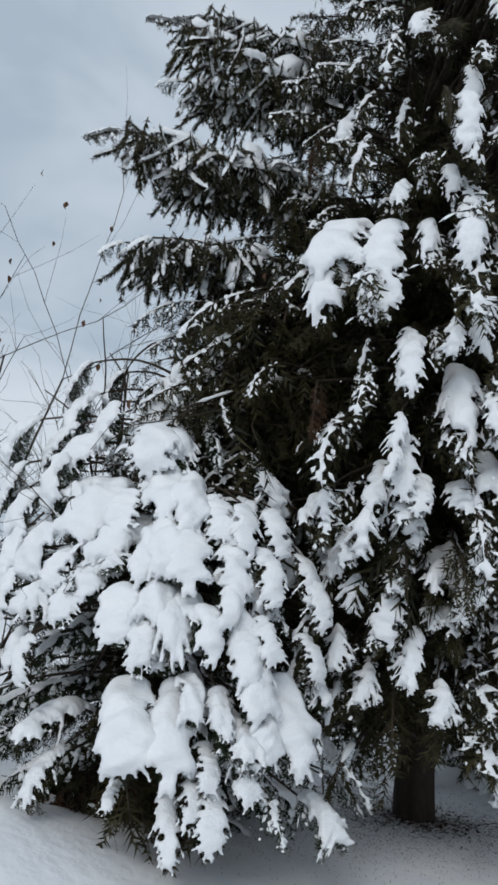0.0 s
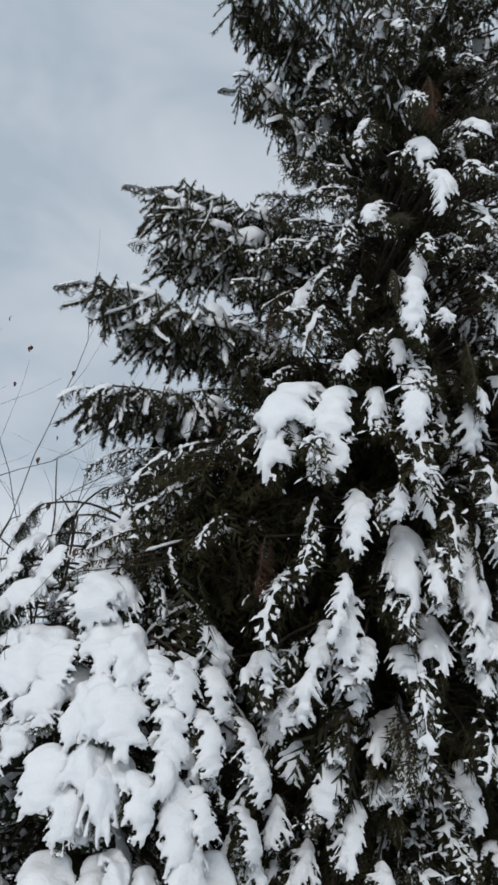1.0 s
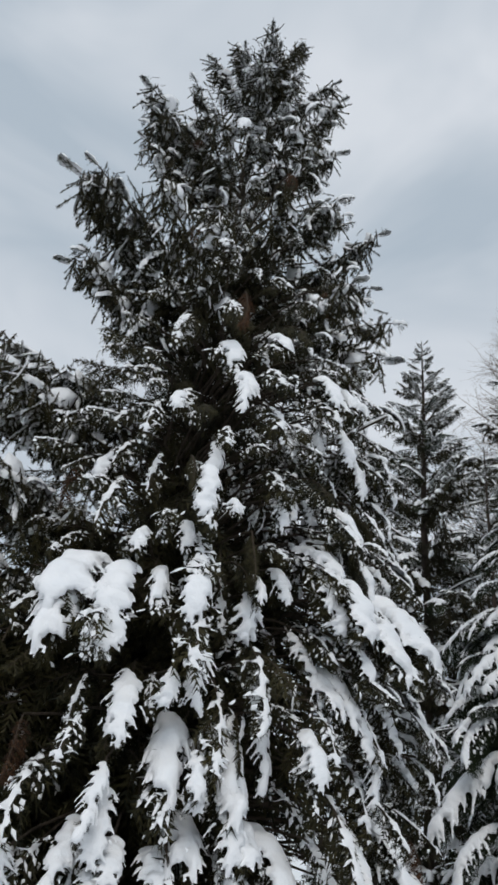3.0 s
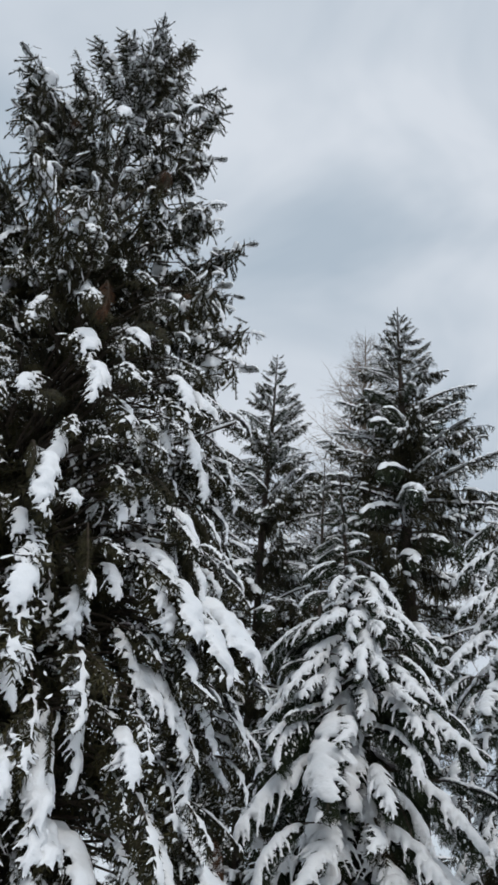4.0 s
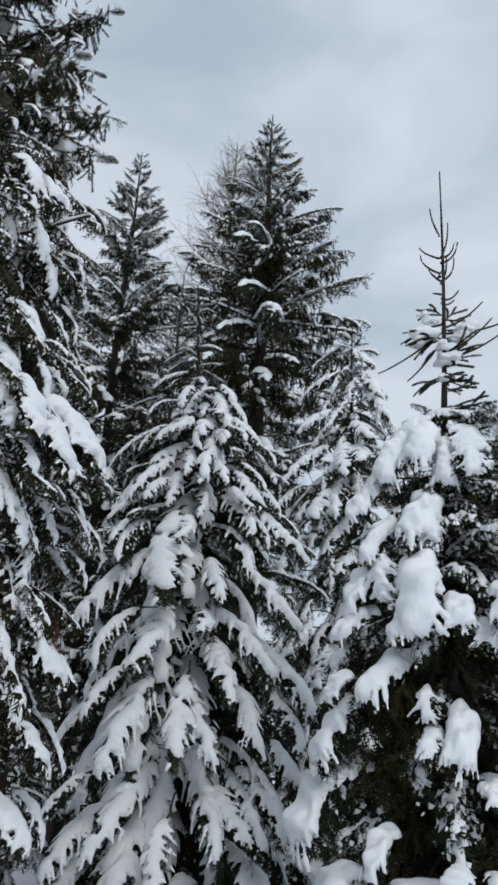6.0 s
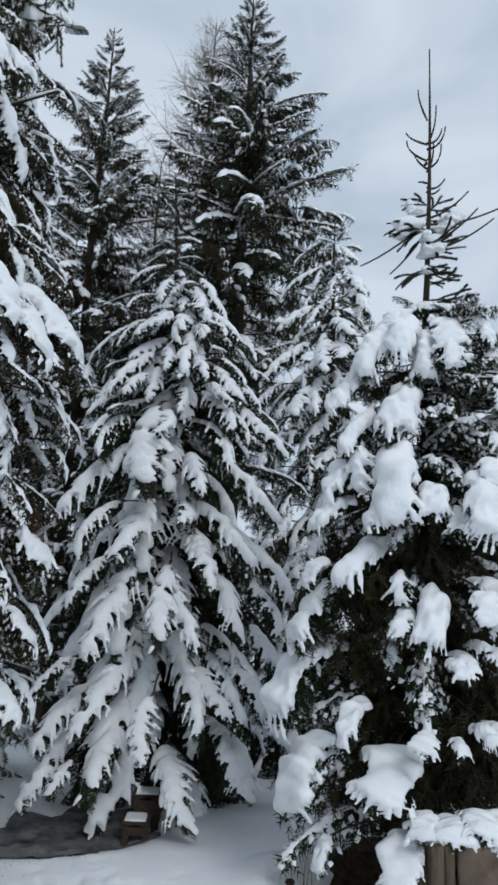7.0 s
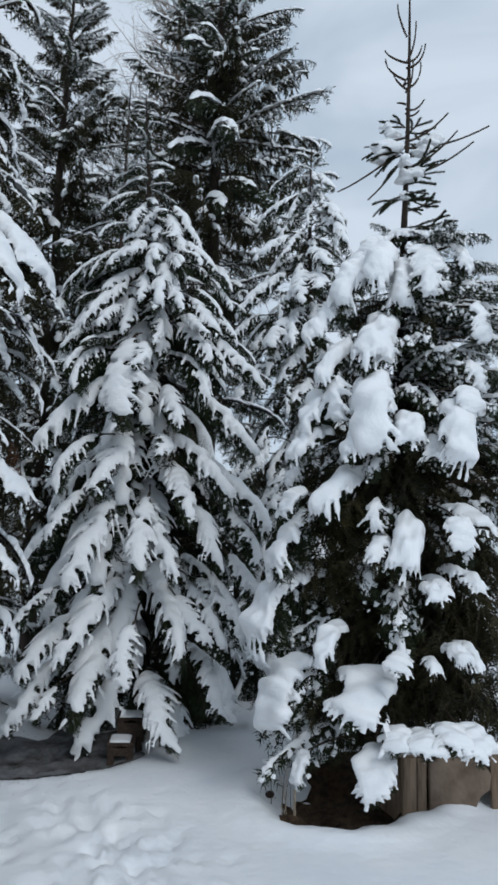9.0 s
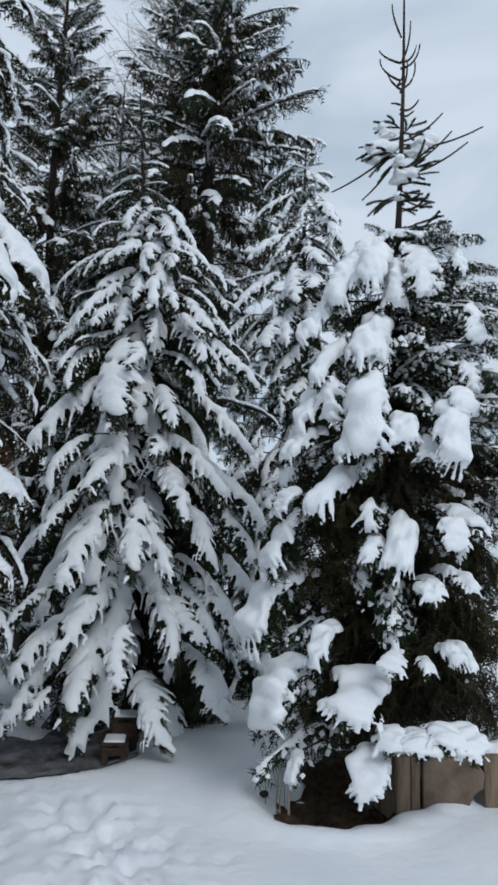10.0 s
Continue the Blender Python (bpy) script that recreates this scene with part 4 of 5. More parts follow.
# its needles are darker and browner than those of the young trees
for ob in big.children_recursive:
    if ob.name.startswith("bough") and ob.material_slots[0].material is not DEAD:
        ob.material_slots[0].link = "OBJECT"
        ob.material_slots[0].material = NEEDLE

# ---- the snow-laden spruce over the bench ----
FIR_AT = (5.14, 5.63)
fir = conifer("snowy_spruce", "young spruce with long drooping boughs laden with snow", FIR_AT, 6.7, 0.08,
              lambda z, h: lerp(z, [0.3, 1, 3.0, 4.0, 4.9, 5.3, 5.7, 6.2, 6.7], [1.5, 1.55, 1.42, 1.15, 0.66, 0.44, 0.34, 0.24, 0.08]), FRONDS, 21, start=0.45, gap=0.3, per=6, snowy=0.7,
              pitch=lambda u: lerp(u, [0, 0.5, 0.74, 0.86, 1], [-26, -24, -18, 2, 40]), top_lib=FRONDS, top_from=0.78, inner=60, inner_to=0.72, wide=(1.0, 1.4), back_lib=FRONDS_FAR, lean=(-0.16, 0.18))
FIR_TOP = (
    (-65, 1.01, 4.22, 0.6, -44, 0.21), (-106, 0.93, 4.31, 0.6, -36, 0.2), (-138, 1.1, 3.84, 0.9, -44, 0.24), (-151, 0.93, 4.31, 0.7, -24, 0.17),
    (-151, 1.09, 3.84, 0.8, -36, 0.21), (-101, 1.16, 3.63, 0.75, -48, 0.2), (-111, 1.15, 3.64, 0.55, -36, 0.18), (-169, 1.17, 3.61, 0.7, -44, 0.21),
    (-100, 1.29, 3.21, 0.85, -36, 0.2), (-107, 1.34, 3.02, 0.95, -36, 0.21), (-130, 1.28, 3.21, 0.45, -44, 0.19), (-159, 1.35, 2.94, 1.2, -32, 0.22),
    (-180, 1.43, 2.49, 1.05, -40, 0.28), (-163, 1.24, 3.34, 0.9, -36, 0.2), (166, 1.29, 3.2, 0.8, -44, 0.31), (143, 1.37, 2.94, 0.55, -24, 0.32))
FIR_MIDDLE = (
    (-92, 1.42, 2.48, 1.1, -44, 0.31), (-129, 1.4, 2.64, 0.65, -60, 0.5), (-149, 1.39, 2.68, 0.9, -32, 0.23), (-107, 1.48, 2.1, 0.7, -48, 0.24),
    (-120, 1.49, 2.07, 0.95, -40, 0.34), (-141, 1.43, 2.43, 0.5, -28, 0.19), (-167, 1.49, 2.08, 1.2, -32, 0.28), (174, 1.51, 1.84, 0.9, -44, 0.37),
    (-153, 1.51, 1.9, 1.0, -32, 0.28), (-106, 1.52, 1.7, 0.6, -44, 0.23), (-114, 1.55, 1.3, 0.95, -48, 0.31), (-137, 1.55, 1.38, 0.85, -52, 0.27),
    (-149, 1.54, 1.39, 1.15, -36, 0.26), (-163, 1.54, 1.49, 0.95, -36, 0.25))
FIR_LOW = (
    (-178, 1.58, 1.0, 0.7, -56, 0.31), (-171, 1.58, 0.87, 1.05, -40, 0.23), (-163, 1.58, 0.85, 0.9, -32, 0.25), (-151, 1.59, 0.8, 0.95, -36, 0.27),
    (-96, 1.58, 0.95, 0.5, -40, 0.2), (-113, 1.58, 0.69, 1.0, -40, 0.32), (-100, 1.59, 0.56, 0.8, -36, 0.3), (-120, 1.61, 0.27, 1.1, -36, 0.32),
    (-135, 1.59, 0.56, 0.5, -60, 0.26), (-150, 1.61, 0.11, 0.85, -32, 0.34), (-165, 1.6, 0.42, 0.8, -28, 0.27), (-97, 1.61, 0.13, 0.65, -52, 0.26),
    (-167, 1.6, 0.29, 0.35, -60, 0.19), (-109, 1.61, 0.31, 0.3, -44, 0.18))
FIR_SPIRE = (
    (-63, 0.56, 5.51, 0.3, -40, 0.16), (-129, 0.55, 5.39, 0.15, -40, 0.15), (-64, 0.66, 5.16, 0.4, -36, 0.19), (-141, 0.6, 5.01, 0.35, -24, 0.18),
    (-119, 0.79, 4.71, 0.4, -56, 0.17), (-85, 0.77, 4.75, 0.4, -36, 0.21), (-147, 0.78, 4.66, 0.45, -26, 0.2), (-113, 0.89, 4.41, 0.45, -40, 0.2),
    (-136, 0.91, 4.36, 0.45, -40, 0.19), (-153, 0.91, 4.37, 0.5, -28, 0.17), (-73, 0.91, 4.37, 0.5, -40, 0.21))
FIR_EAST = (
    (-171, 1.58, 0.88, 0.75, -40, 0.29), (-165, 1.6, 0.35, 0.7, -36, 0.29), (180, 1.56, 1.21, 0.5, -44, 0.27), (-160, 1.58, 0.89, 0.65, -32, 0.24),
    (-165, 1.6, 0.32, 0.5, -44, 0.26), (-177, 1.54, 1.51, 0.6, -52, 0.27))
for i, row in enumerate(FIR_TOP + FIR_MIDDLE + FIR_LOW + FIR_SPIRE + FIR_EAST):
    hung_bough(fir, FRONDS, i * 3 + 1, row, roll=10 * math.sin(i * 2.3), swell=1.12)
shell_boughs(fir, FRONDS, 1400, 46, lambda z, h: lerp(z, [3.5, 4.0, 4.4, 4.9, 5.6], [1.05, 1.0, 0.85, 0.4, 0.2]), (-230, -40), (3.5, 5.2), (0.4, 0.7), pitch=-20, depth=(0.7, 1.0), wide=1.15)

# ---- the near spruce with the bare leader ----
NEAR_AT = (5.14, 2.77)
NEAR_LEAN = (0.06, -0.1)
near = conifer("leader_spruce", "spruce with thick snow pads and a bare spindly leader", NEAR_AT, 6.7, 0.07,
               lambda z, h: lerp(z, [0.3, 0.9, 1.8, 3.5, 4.0, 4.15, 4.2], [1.1, 1.15, 1.0, 0.75, 0.5, 0.4, 0.0]) * (0.68 if z < 1.25 and 150 < h < 240 else 1), BARE_PADS, 31, start=0.75, gap=0.26, per=6,
               pitch=lambda u: lerp(u, [0, 0.35, 0.6, 1], [-16, -6, 15, 40]), inner=110, inner_to=0.58, taper=1.25, lean=NEAR_LEAN, choose=lambda z, h: INNER if z < 1.7 and 150 < h < 236 else None)
NEAR_HIGH = (
    (-123, 0.6, 3.4, 0.5, -62, 0.22), (-142, 0.6, 3.62, 0.3, -64, 0.3), (-107, 0.79, 3.44, 0.6, -48, 0.17), (-106, 0.93, 2.85, 0.75, -44, 0.28),
    (-113, 1.02, 2.3, 0.65, -60, 0.37), (-103, 1.02, 2.23, 0.4, -44, 0.15), (-141, 1.03, 2.13, 0.55, -64, 0.26), (-126, 1.01, 2.3, 0.35, -52, 0.22),
    (-80, 0.99, 2.49, 0.5, -32, 0.2), (-76, 1.02, 2.25, 0.4, -40, 0.19), (-87, 0.95, 2.76, 0.5, -52, 0.18), (-74, 0.88, 3.1, 0.4, -48, 0.21),
    (-89, 0.81, 3.4, 0.6, -52, 0.17), (-157, 0.88, 3.07, 0.3, -80, 0.21), (-149, 0.99, 2.53, 0.2, -72, 0.24), (-165, 0.71, 3.65, 0.3, -64, 0.19))
NEAR_LOW = (
    (-91, 1.06, 1.92, 0.6, -28, 0.18), (-73, 1.11, 1.46, 0.6, -52, 0.44), (-63, 1.15, 0.92, 0.8, -44, 0.5), (-121, 1.1, 1.46, 0.6, -46, 0.23),
    (-95, 1.14, 0.96, 0.4, -28, 0.14), (-78, 1.14, 0.49, 0.48, -62, 0.52), (-104, 1.12, 0.6, 0.34, -40, 0.46), (-110, 1.07, 0.15, 0.38, -60, 0.31),
    (-119, 1.1, 0.5, 0.24, -25, 0.22), (-128, 1.1, 0.47, 0.26, -22, 0.28), (-137, 1.12, 0.5, 0.26, -25, 0.28), (-146, 1.12, 0.44, 0.3, -35, 0.3), (-142, 1.09, 1.68, 0.22, -64, 0.24), (-121, 1.15, 0.93, 0.15, -36, 0.21),
    (-142, 1.14, 0.97, 0.3, -16, 0.13), (-85, 1.08, 0.18, 0.25, -64, 0.13), (-73, 1.06, 1.9, 0.25, -44, 0.19))
NEAR_BACK = ((-132, 1.11, 1.35, 0.25, -24, 0.14), (-130, 0.2, 4.1, 0.3, -20, 0.3), (-168, 0.35, 4.0, 0.3, -30, 0.3), (-75, 0.4, 3.9, 0.35, -40, 0.25), (170, 0.85, 2.8, 0.3, -45, 0.22), (178, 0.95, 2.2, 0.3, -45, 0.25), (-150, 0.45, 3.85, 0.3, -30, 0.25))
shell_boughs(near, BARE_PADS, 1451, 26, lambda z, h: lerp(z, [2, 3.4, 4.1], [1.1, 0.95, 0.55]), (130, 205), (1.8, 4.1), (0.4, 0.65), pitch=0, wide=1.2, snowy=0.8)
NEAR_EAST = (
    (-135, 1.11, 1.37, 0.4, -18, 0.18), (-148, 1.11, 1.4, 0.45, -20, 0.18), (-145, 1.14, 0.96, 0.4, -16, 0.14), (-154, 1.08, 1.77, 0.5, -20, 0.26),
    (-112, 1.1, 1.59, 0.4, -24, 0.16), (-131, 1.14, 0.94, 0.3, -12, 0.13))
for i, row in enumerate(NEAR_EAST):
    hung_bough(near, SHEETS, i * 2 + 1, row, roll=14 * math.sin(i * 2.1), swell=1.1)
for i, row in enumerate(NEAR_HIGH + NEAR_LOW + NEAR_BACK):
    hung_bough(near, PENDANT if i == 23 else PUFFS, i * 7 + 3, row, roll=0 if i == 23 else 12 * math.sin(i * 1.9))
shell_boughs(near, PLATES, 1450, 15, lambda z, h: lerp(z, [0.8, 1.8, 3.5, 4.0], [1.05, 0.98, 0.78, 0.5]), (-215, -55), (1.7, 3.9), (0.2, 0.36), pitch=-18, wide=1.2)
dark = np.random.default_rng(1460)
for i in range(120):
    add_bough(near, INNER, dark, dark.uniform(0.7, 2.6), dark.uniform(-220, -60), dark.uniform(0.6, 0.9), dark.uniform(-25, 5), 0.03, dark.uniform(-40, 40))
for i in range(45):
    add_bough(near, BARE_PADS, dark, dark.uniform(2.0, 3.9), dark.uniform(130, 225), dark.uniform(0.55, 0.9), dark.uniform(-5, 25), 0.03, dark.uniform(-40, 40))
for i in range(24):
    add_bough(near, INNER, dark, dark.uniform(0.45, 0.8), dark.uniform(-108, -75), dark.uniform(0.4, 0.65), dark.uniform(-16, 4), 0.03, dark.uniform(-40, 40))
# its spindly top: needle-clad shoots, then bare upturned arms
SHOOTS_LOW = ((4.3, 150, 0.5, -2), (4.25, 140, 0.42, -8), (4.42, 165, 0.26, -6), (4.46, 60, 0.22, 0), (4.47, -100, 0.26, -30), (4.5, -30, 0.28, -34), (4.52, 160, 0.26, -14), (4.56, 110, 0.26, -5),
              (4.58, -50, 0.28, -30), (4.6, 140, 0.28, 4), (4.66, -120, 0.28, -20), (4.68, 170, 0.3, 10))
SHOOTS_HIGH = ((4.74, 152, 0.34, 24), (4.75, 130, 0.3, 20), (4.95, -30, 0.36, -34), (4.92, -50, 0.34, -50), (4.98, -12, 0.32, -26), (4.85, -70, 0.3, -40), (4.86, 150, 0.34, 26), (4.9, 170, 0.3, 12),
               (5.0, 145, 0.26, 0), (5.05, 178, 0.24, -5), (5.12, -30, 0.24, 12), (5.16, -45, 0.2, 20), (5.08, 100, 0.22, 0))


def lump_mesh(seed, size):
    """A rounded lump of snow caught between twigs."""
    rng = np.random.default_rng(seed)
    bm = bmesh.new()
    bmesh.ops.create_icosphere(bm, subdivisions=3, radius=1.0)
    ph = rng.uniform(0, 6, 6)
    for v in bm.verts:
        k = 1 + 0.4 * math.sin(2.6 * v.co.x + ph[0]) * math.sin(3.1 * v.co.y + ph[1]) + 0.2 * math.sin(5 * v.co.z + 4 * v.co.x + ph[2]) + 0.1 * math.sin(9 * v.co.y + 7 * v.co.x + ph[3])
        v.co = Vector((v.co.x * size[0], v.co.y * size[1], max(v.co.z, -0.55) * size[2])) * k
    me = bpy.data.meshes.new("snow")
    bm.to_mesh(me)
    bm.free()
    me.materials.append(SNOW)
    me.polygons.foreach_set("use_smooth", [True] * len(me.polygons))
    return me


def arm_mesh(length, rise, r=0.0105, bushy=False):
    """A bare twig that turns upwards to its tip, or a needle-clad shoot with two side twigs."""
    u = np.linspace(0, 1, 9)
    low, high = (rise + 16, rise - 12) if bushy else (rise - 14, rise + 12) if length > 0.33 and rise < 40 else (rise - 42, rise + 30) if rise < 80 else (66, 92)
    an = np.radians(low + (high - low) * u)
    step = length / 8
    p = np.stack([np.concatenate([[0], np.cumsum(np.cos(an[:-1]))]) * step, 0.02 * np.sin(4 * u), np.concatenate([[0], np.cumsum(np.sin(an[:-1]))]) * step], 1)
    rng = np.random.default_rng(int(length * 1000) + int(rise))
    lines = [p]
    for side in (-1, 1) if bushy else ():
        k = int(rng.integers(2, 5))
        turn = np.array(Matrix.Rotation(radians(side * rng.uniform(28, 50)), 3, "Z"))
        lines.append(p[k] + (p[:6] - p[0]) @ turn.T * rng.uniform(0.6, 0.95))
    wood, clad = [], []
    for line in lines:
        w = np.linspace(0, 1, len(line))
        v, f = tube(line, np.linspace(r, r * 0.55, len(line)), 6)
        wood.append((v, f, 0))
        n = int(length * (2200 if bushy else 400))
        t = rng.uniform(0.12, 1, n)
        b = np.stack([np.interp(t, w, line[:, k]) for k in range(3)], 1)
        way = line[-1] - line[0]
        d = rng.normal(size=(n, 3)) * 0.55 + way / np.linalg.norm(way) * 1.1
        d /= np.linalg.norm(d, axis=1, keepdims=True)
        x = np.cross(d, rng.normal(size=(n, 3))) * 0.0018
        nv = np.stack([b - x, b + x, b + d * (0.02 if bushy else 0.014)], 1).reshape(-1, 3)
        clad.append((nv, np.arange(3 * n).reshape(-1, 3), 1))
    return mesh_from("shoot", wood + clad, [TWIG, NEEDLE_GREEN])


def on_leader(z, head=0.0):
    k = (z / 6.7) ** 1.5
    return Matrix.Translation((NEAR_LEAN[0] * k, NEAR_LEAN[1] * k, z)) @ Matrix.Rotation(math.pi / 2 - radians(head), 4, "Z")


for i, (z, head, out, size) in enumerate(((4.52, -120, 0.05, 0.05), (4.68, -150, 0.06, 0.085), (4.8, -120, 0.08, 0.06), (4.93, -50, 0.13, 0.09), (4.86, -40, 0.2, 0.05), (4.92, 150, 0.14, 0.06), (5.0, 150, 0.2, 0.07), (5.1, -30, 0.1, 0.05), (5.16, -40, 0.16, 0.035), (4.75, 150, 0.1, 0.05))):
    part("snow", lump_mesh(700 + i, (size * 1.25, size * 0.9, size * 0.75)), near, on_leader(z, head) @ Matrix.Translation((out, 0, 0)), "lump of snow caught in the twigs")
twist = np.random.default_rng(910)
for z, head, size, pitch in SHOOTS_LOW + SHOOTS_HIGH:
    part("shoot", arm_mesh(size * twist.uniform(0.8, 1.25), pitch + twist.uniform(-14, 14), 0.006, True), near, on_leader(z + twist.uniform(-0.03, 0.03), head + twist.uniform(-40, 40)), "needle-clad shoot")
for z, head, size, rise in ((5.74, -31, 0.24, 50), (5.58, -25, 0.31, 65), (5.5, -35, 0.2, 70), (5.75, 150, 0.19, 55), (5.69, 155, 0.26, 60), (5.5, 150, 0.27, 72), (5.47, 160, 0.29, 80),
                            (5.98, -30, 0.34, 88), (5.74, 150, 0.38, 88), (5.32, 152, 0.17, 30), (5.36, -30, 0.08, 35), (5.28, 140, 0.12, 20), (5.55, 60, 0.2, 60),
                            (4.72, 152, 0.6, 26), (4.97, 150, 0.68, 13), (4.78, 158, 0.5, 34), (4.98, -31, 0.66, -30), (4.92, -36, 0.5, -50), (5.06, -28, 0.34, -4), (5.02, 160, 0.4, 30)):
    part("shoot", arm_mesh(size, rise), near, on_leader(z, head), "bare upturned twig")

# ---- the snow-covered bush ----
BUSH_AT = (-0.53, 4.67)


def reach_bush(z, h):
    return lerp(z, [0.0, 0.4, 1.2, 1.9, 2.4], [1.3, 1.35, 1.25, 0.9, 0.3]) * (1.0 + 0.12 * math.sin(radians(3 * h)))


bush = conifer("snowy_bush", "bent young conifer bush buried in thick snow", BUSH_AT, 2.2, 0.06, lambda z, h: reach_bush(z, h) * 0.85,
               BARE_PADS, 41, start=0.25, gap=0.26, per=7, pitch=lambda u: lerp(u, [0, 0.5, 1], [-15, 0, 20]), category="bush", inner=50, choose=lambda z, h: INNER if 155 < h < 212 and z < 1.3 else None)
BUSH_TOP = (
    (-100, 0.68, 2.44, 0.2, -64, 0.29), (-104, 0.43, 2.37, 0.25, -72, 0.29), (-179, 0.32, 2.38, 0.25, -56, 0.34), (161, 0.32, 2.48, 0.25, -48, 0.2),
    (-103, 0.63, 2.17, 0.25, -68, 0.43), (-144, 0.57, 2.11, 0.2, -76, 0.3), (-162, 0.45, 2.23, 0.2, -60, 0.23), (-116, 0.8, 2.0, 0.25, -56, 0.34),
    (-140, 0.81, 1.89, 0.25, -56, 0.45), (-177, 0.84, 1.94, 0.2, -64, 0.41), (170, 0.85, 1.98, 0.7, -20, 0.21), (-103, 0.96, 1.96, 0.3, -68, 0.32),
    (-118, 1.0, 1.72, 0.25, -68, 0.27), (-131, 0.99, 1.57, 0.25, -64, 0.29), (-137, 1.07, 1.33, 0.25, -76, 0.25), (-145, 0.89, 1.69, 0.3, -80, 0.19))
BUSH_MANTLE = (
    (-145, 1.03, 1.37, 0.25, -68, 0.24), (-143, 1.11, 1.18, 0.2, -76, 0.18), (-156, 0.94, 1.56, 0.4, -48, 0.39), (-173, 0.98, 1.64, 0.15, -52, 0.29),
    (-168, 1.03, 1.46, 0.45, -28, 0.46), (-156, 1.06, 1.31, 0.2, -56, 0.23), (-162, 1.13, 1.18, 0.15, -60, 0.26), (-166, 1.1, 1.3, 0.25, -32, 0.25),
    (-178, 1.24, 1.13, 0.25, -60, 0.29), (178, 1.16, 1.38, 0.3, -52, 0.24), (174, 1.03, 1.71, 0.35, -44, 0.31), (167, 1.11, 1.63, 0.4, -40, 0.3),
    (172, 1.2, 1.42, 0.4, -36, 0.29), (167, 1.25, 1.38, 0.3, -56, 0.29), (176, 1.26, 1.24, 0.25, -40, 0.21), (166, 1.31, 1.26, 0.45, -16, 0.23))
BUSH_SKIRT = (
    (161, 1.35, 1.22, 0.3, -44, 0.23), (169, 1.34, 1.07, 0.5, -24, 0.23), (177, 1.29, 1.02, 0.25, -60, 0.21), (163, 1.38, 1.08, 0.25, -52, 0.18),
    (156, 1.42, 0.99, 0.35, -52, 0.23), (154, 1.44, 0.83, 0.3, -56, 0.26), (145, 1.47, 0.61, 0.4, -60, 0.36), (152, 1.46, 0.67, 0.2, -60, 0.24),
    (176, 1.36, 0.6, 0.38, -52, 0.36), (169, 1.4, 0.56, 0.42, -56, 0.3), (166, 1.39, 0.84, 0.2, -44, 0.16), (160, 1.44, 0.79, 0.2, -48, 0.16),
    (163, 1.44, 0.56, 0.2, -44, 0.16), (155, 1.48, 0.52, 0.25, -52, 0.19), (166, 1.43, 0.42, 0.22, -50, 0.18), (168, 1.42, 0.26, 0.26, -56, 0.2))
BUSH_FOOT = (
    (162, 1.47, 0.33, 0.25, -52, 0.24), (-148, 1.13, 0.95, 0.15, -68, 0.18), (-154, 1.14, 0.89, 0.15, -80, 0.18), (-154, 1.16, 0.64, 0.45, -8, 0.3),
    (-161, 1.2, 0.38, 0.3, -36, 0.23), (-180, 1.33, 0.45, 0.15, -24, 0.11), (159, 1.15, 1.62, 0.25, -52, 0.25), (154, 1.19, 1.55, 0.25, -64, 0.25),
    (144, 1.19, 1.56, 0.2, -68, 0.25), (120, 1.08, 1.54, 0.2, -68, 0.25), (157, 1.29, 1.37, 0.3, -52, 0.24), (150, 1.31, 1.35, 0.25, -56, 0.24),
    (139, 1.31, 1.33, 0.25, -60, 0.25), (138, 1.35, 1.23, 0.2, -76, 0.23), (141, 1.4, 1.0, 0.15, -56, 0.22), (151, 1.41, 1.09, 0.2, -56, 0.21))
for i, row in enumerate(BUSH_TOP + BUSH_MANTLE + BUSH_SKIRT + BUSH_FOOT):
    head, out, z, length, pitch, broad = row
    hung_bough(bush, CLODS if i < 44 else SHEETS, i * 5 + 2, (head, out, z, 1.15 * length + 0.04, pitch, (0.75 if z < 0.5 else 0.88) * broad), roll=12 * math.sin(i * 2.7))
shell_boughs(bush, PLATES, 1310, 26, lambda z, h: reach_bush(z, h) * 0.97, (95, 265), (0.25, 2.1), (0.18, 0.34), pitch=-14, wide=1.35,
             skip=lambda z, h: 174 < h < 215 and z < 1.2)
shell_boughs(bush, BARE_PADS, 1311, 30, lambda z, h: reach_bush(z, h) * 0.97, (95, 265), (0.3, 2.3), (0.3, 0.5), pitch=-24,
             skip=lambda z, h: 165 < h < 206 and z < 1.27)
for i in range(12):
    add_bough(bush, DEAD_BOUGHS, np.random.default_rng(950 + i), 0.35 + 0.06 * (i % 5), -175 + 6 * i, 0.95, -20, 0.1)

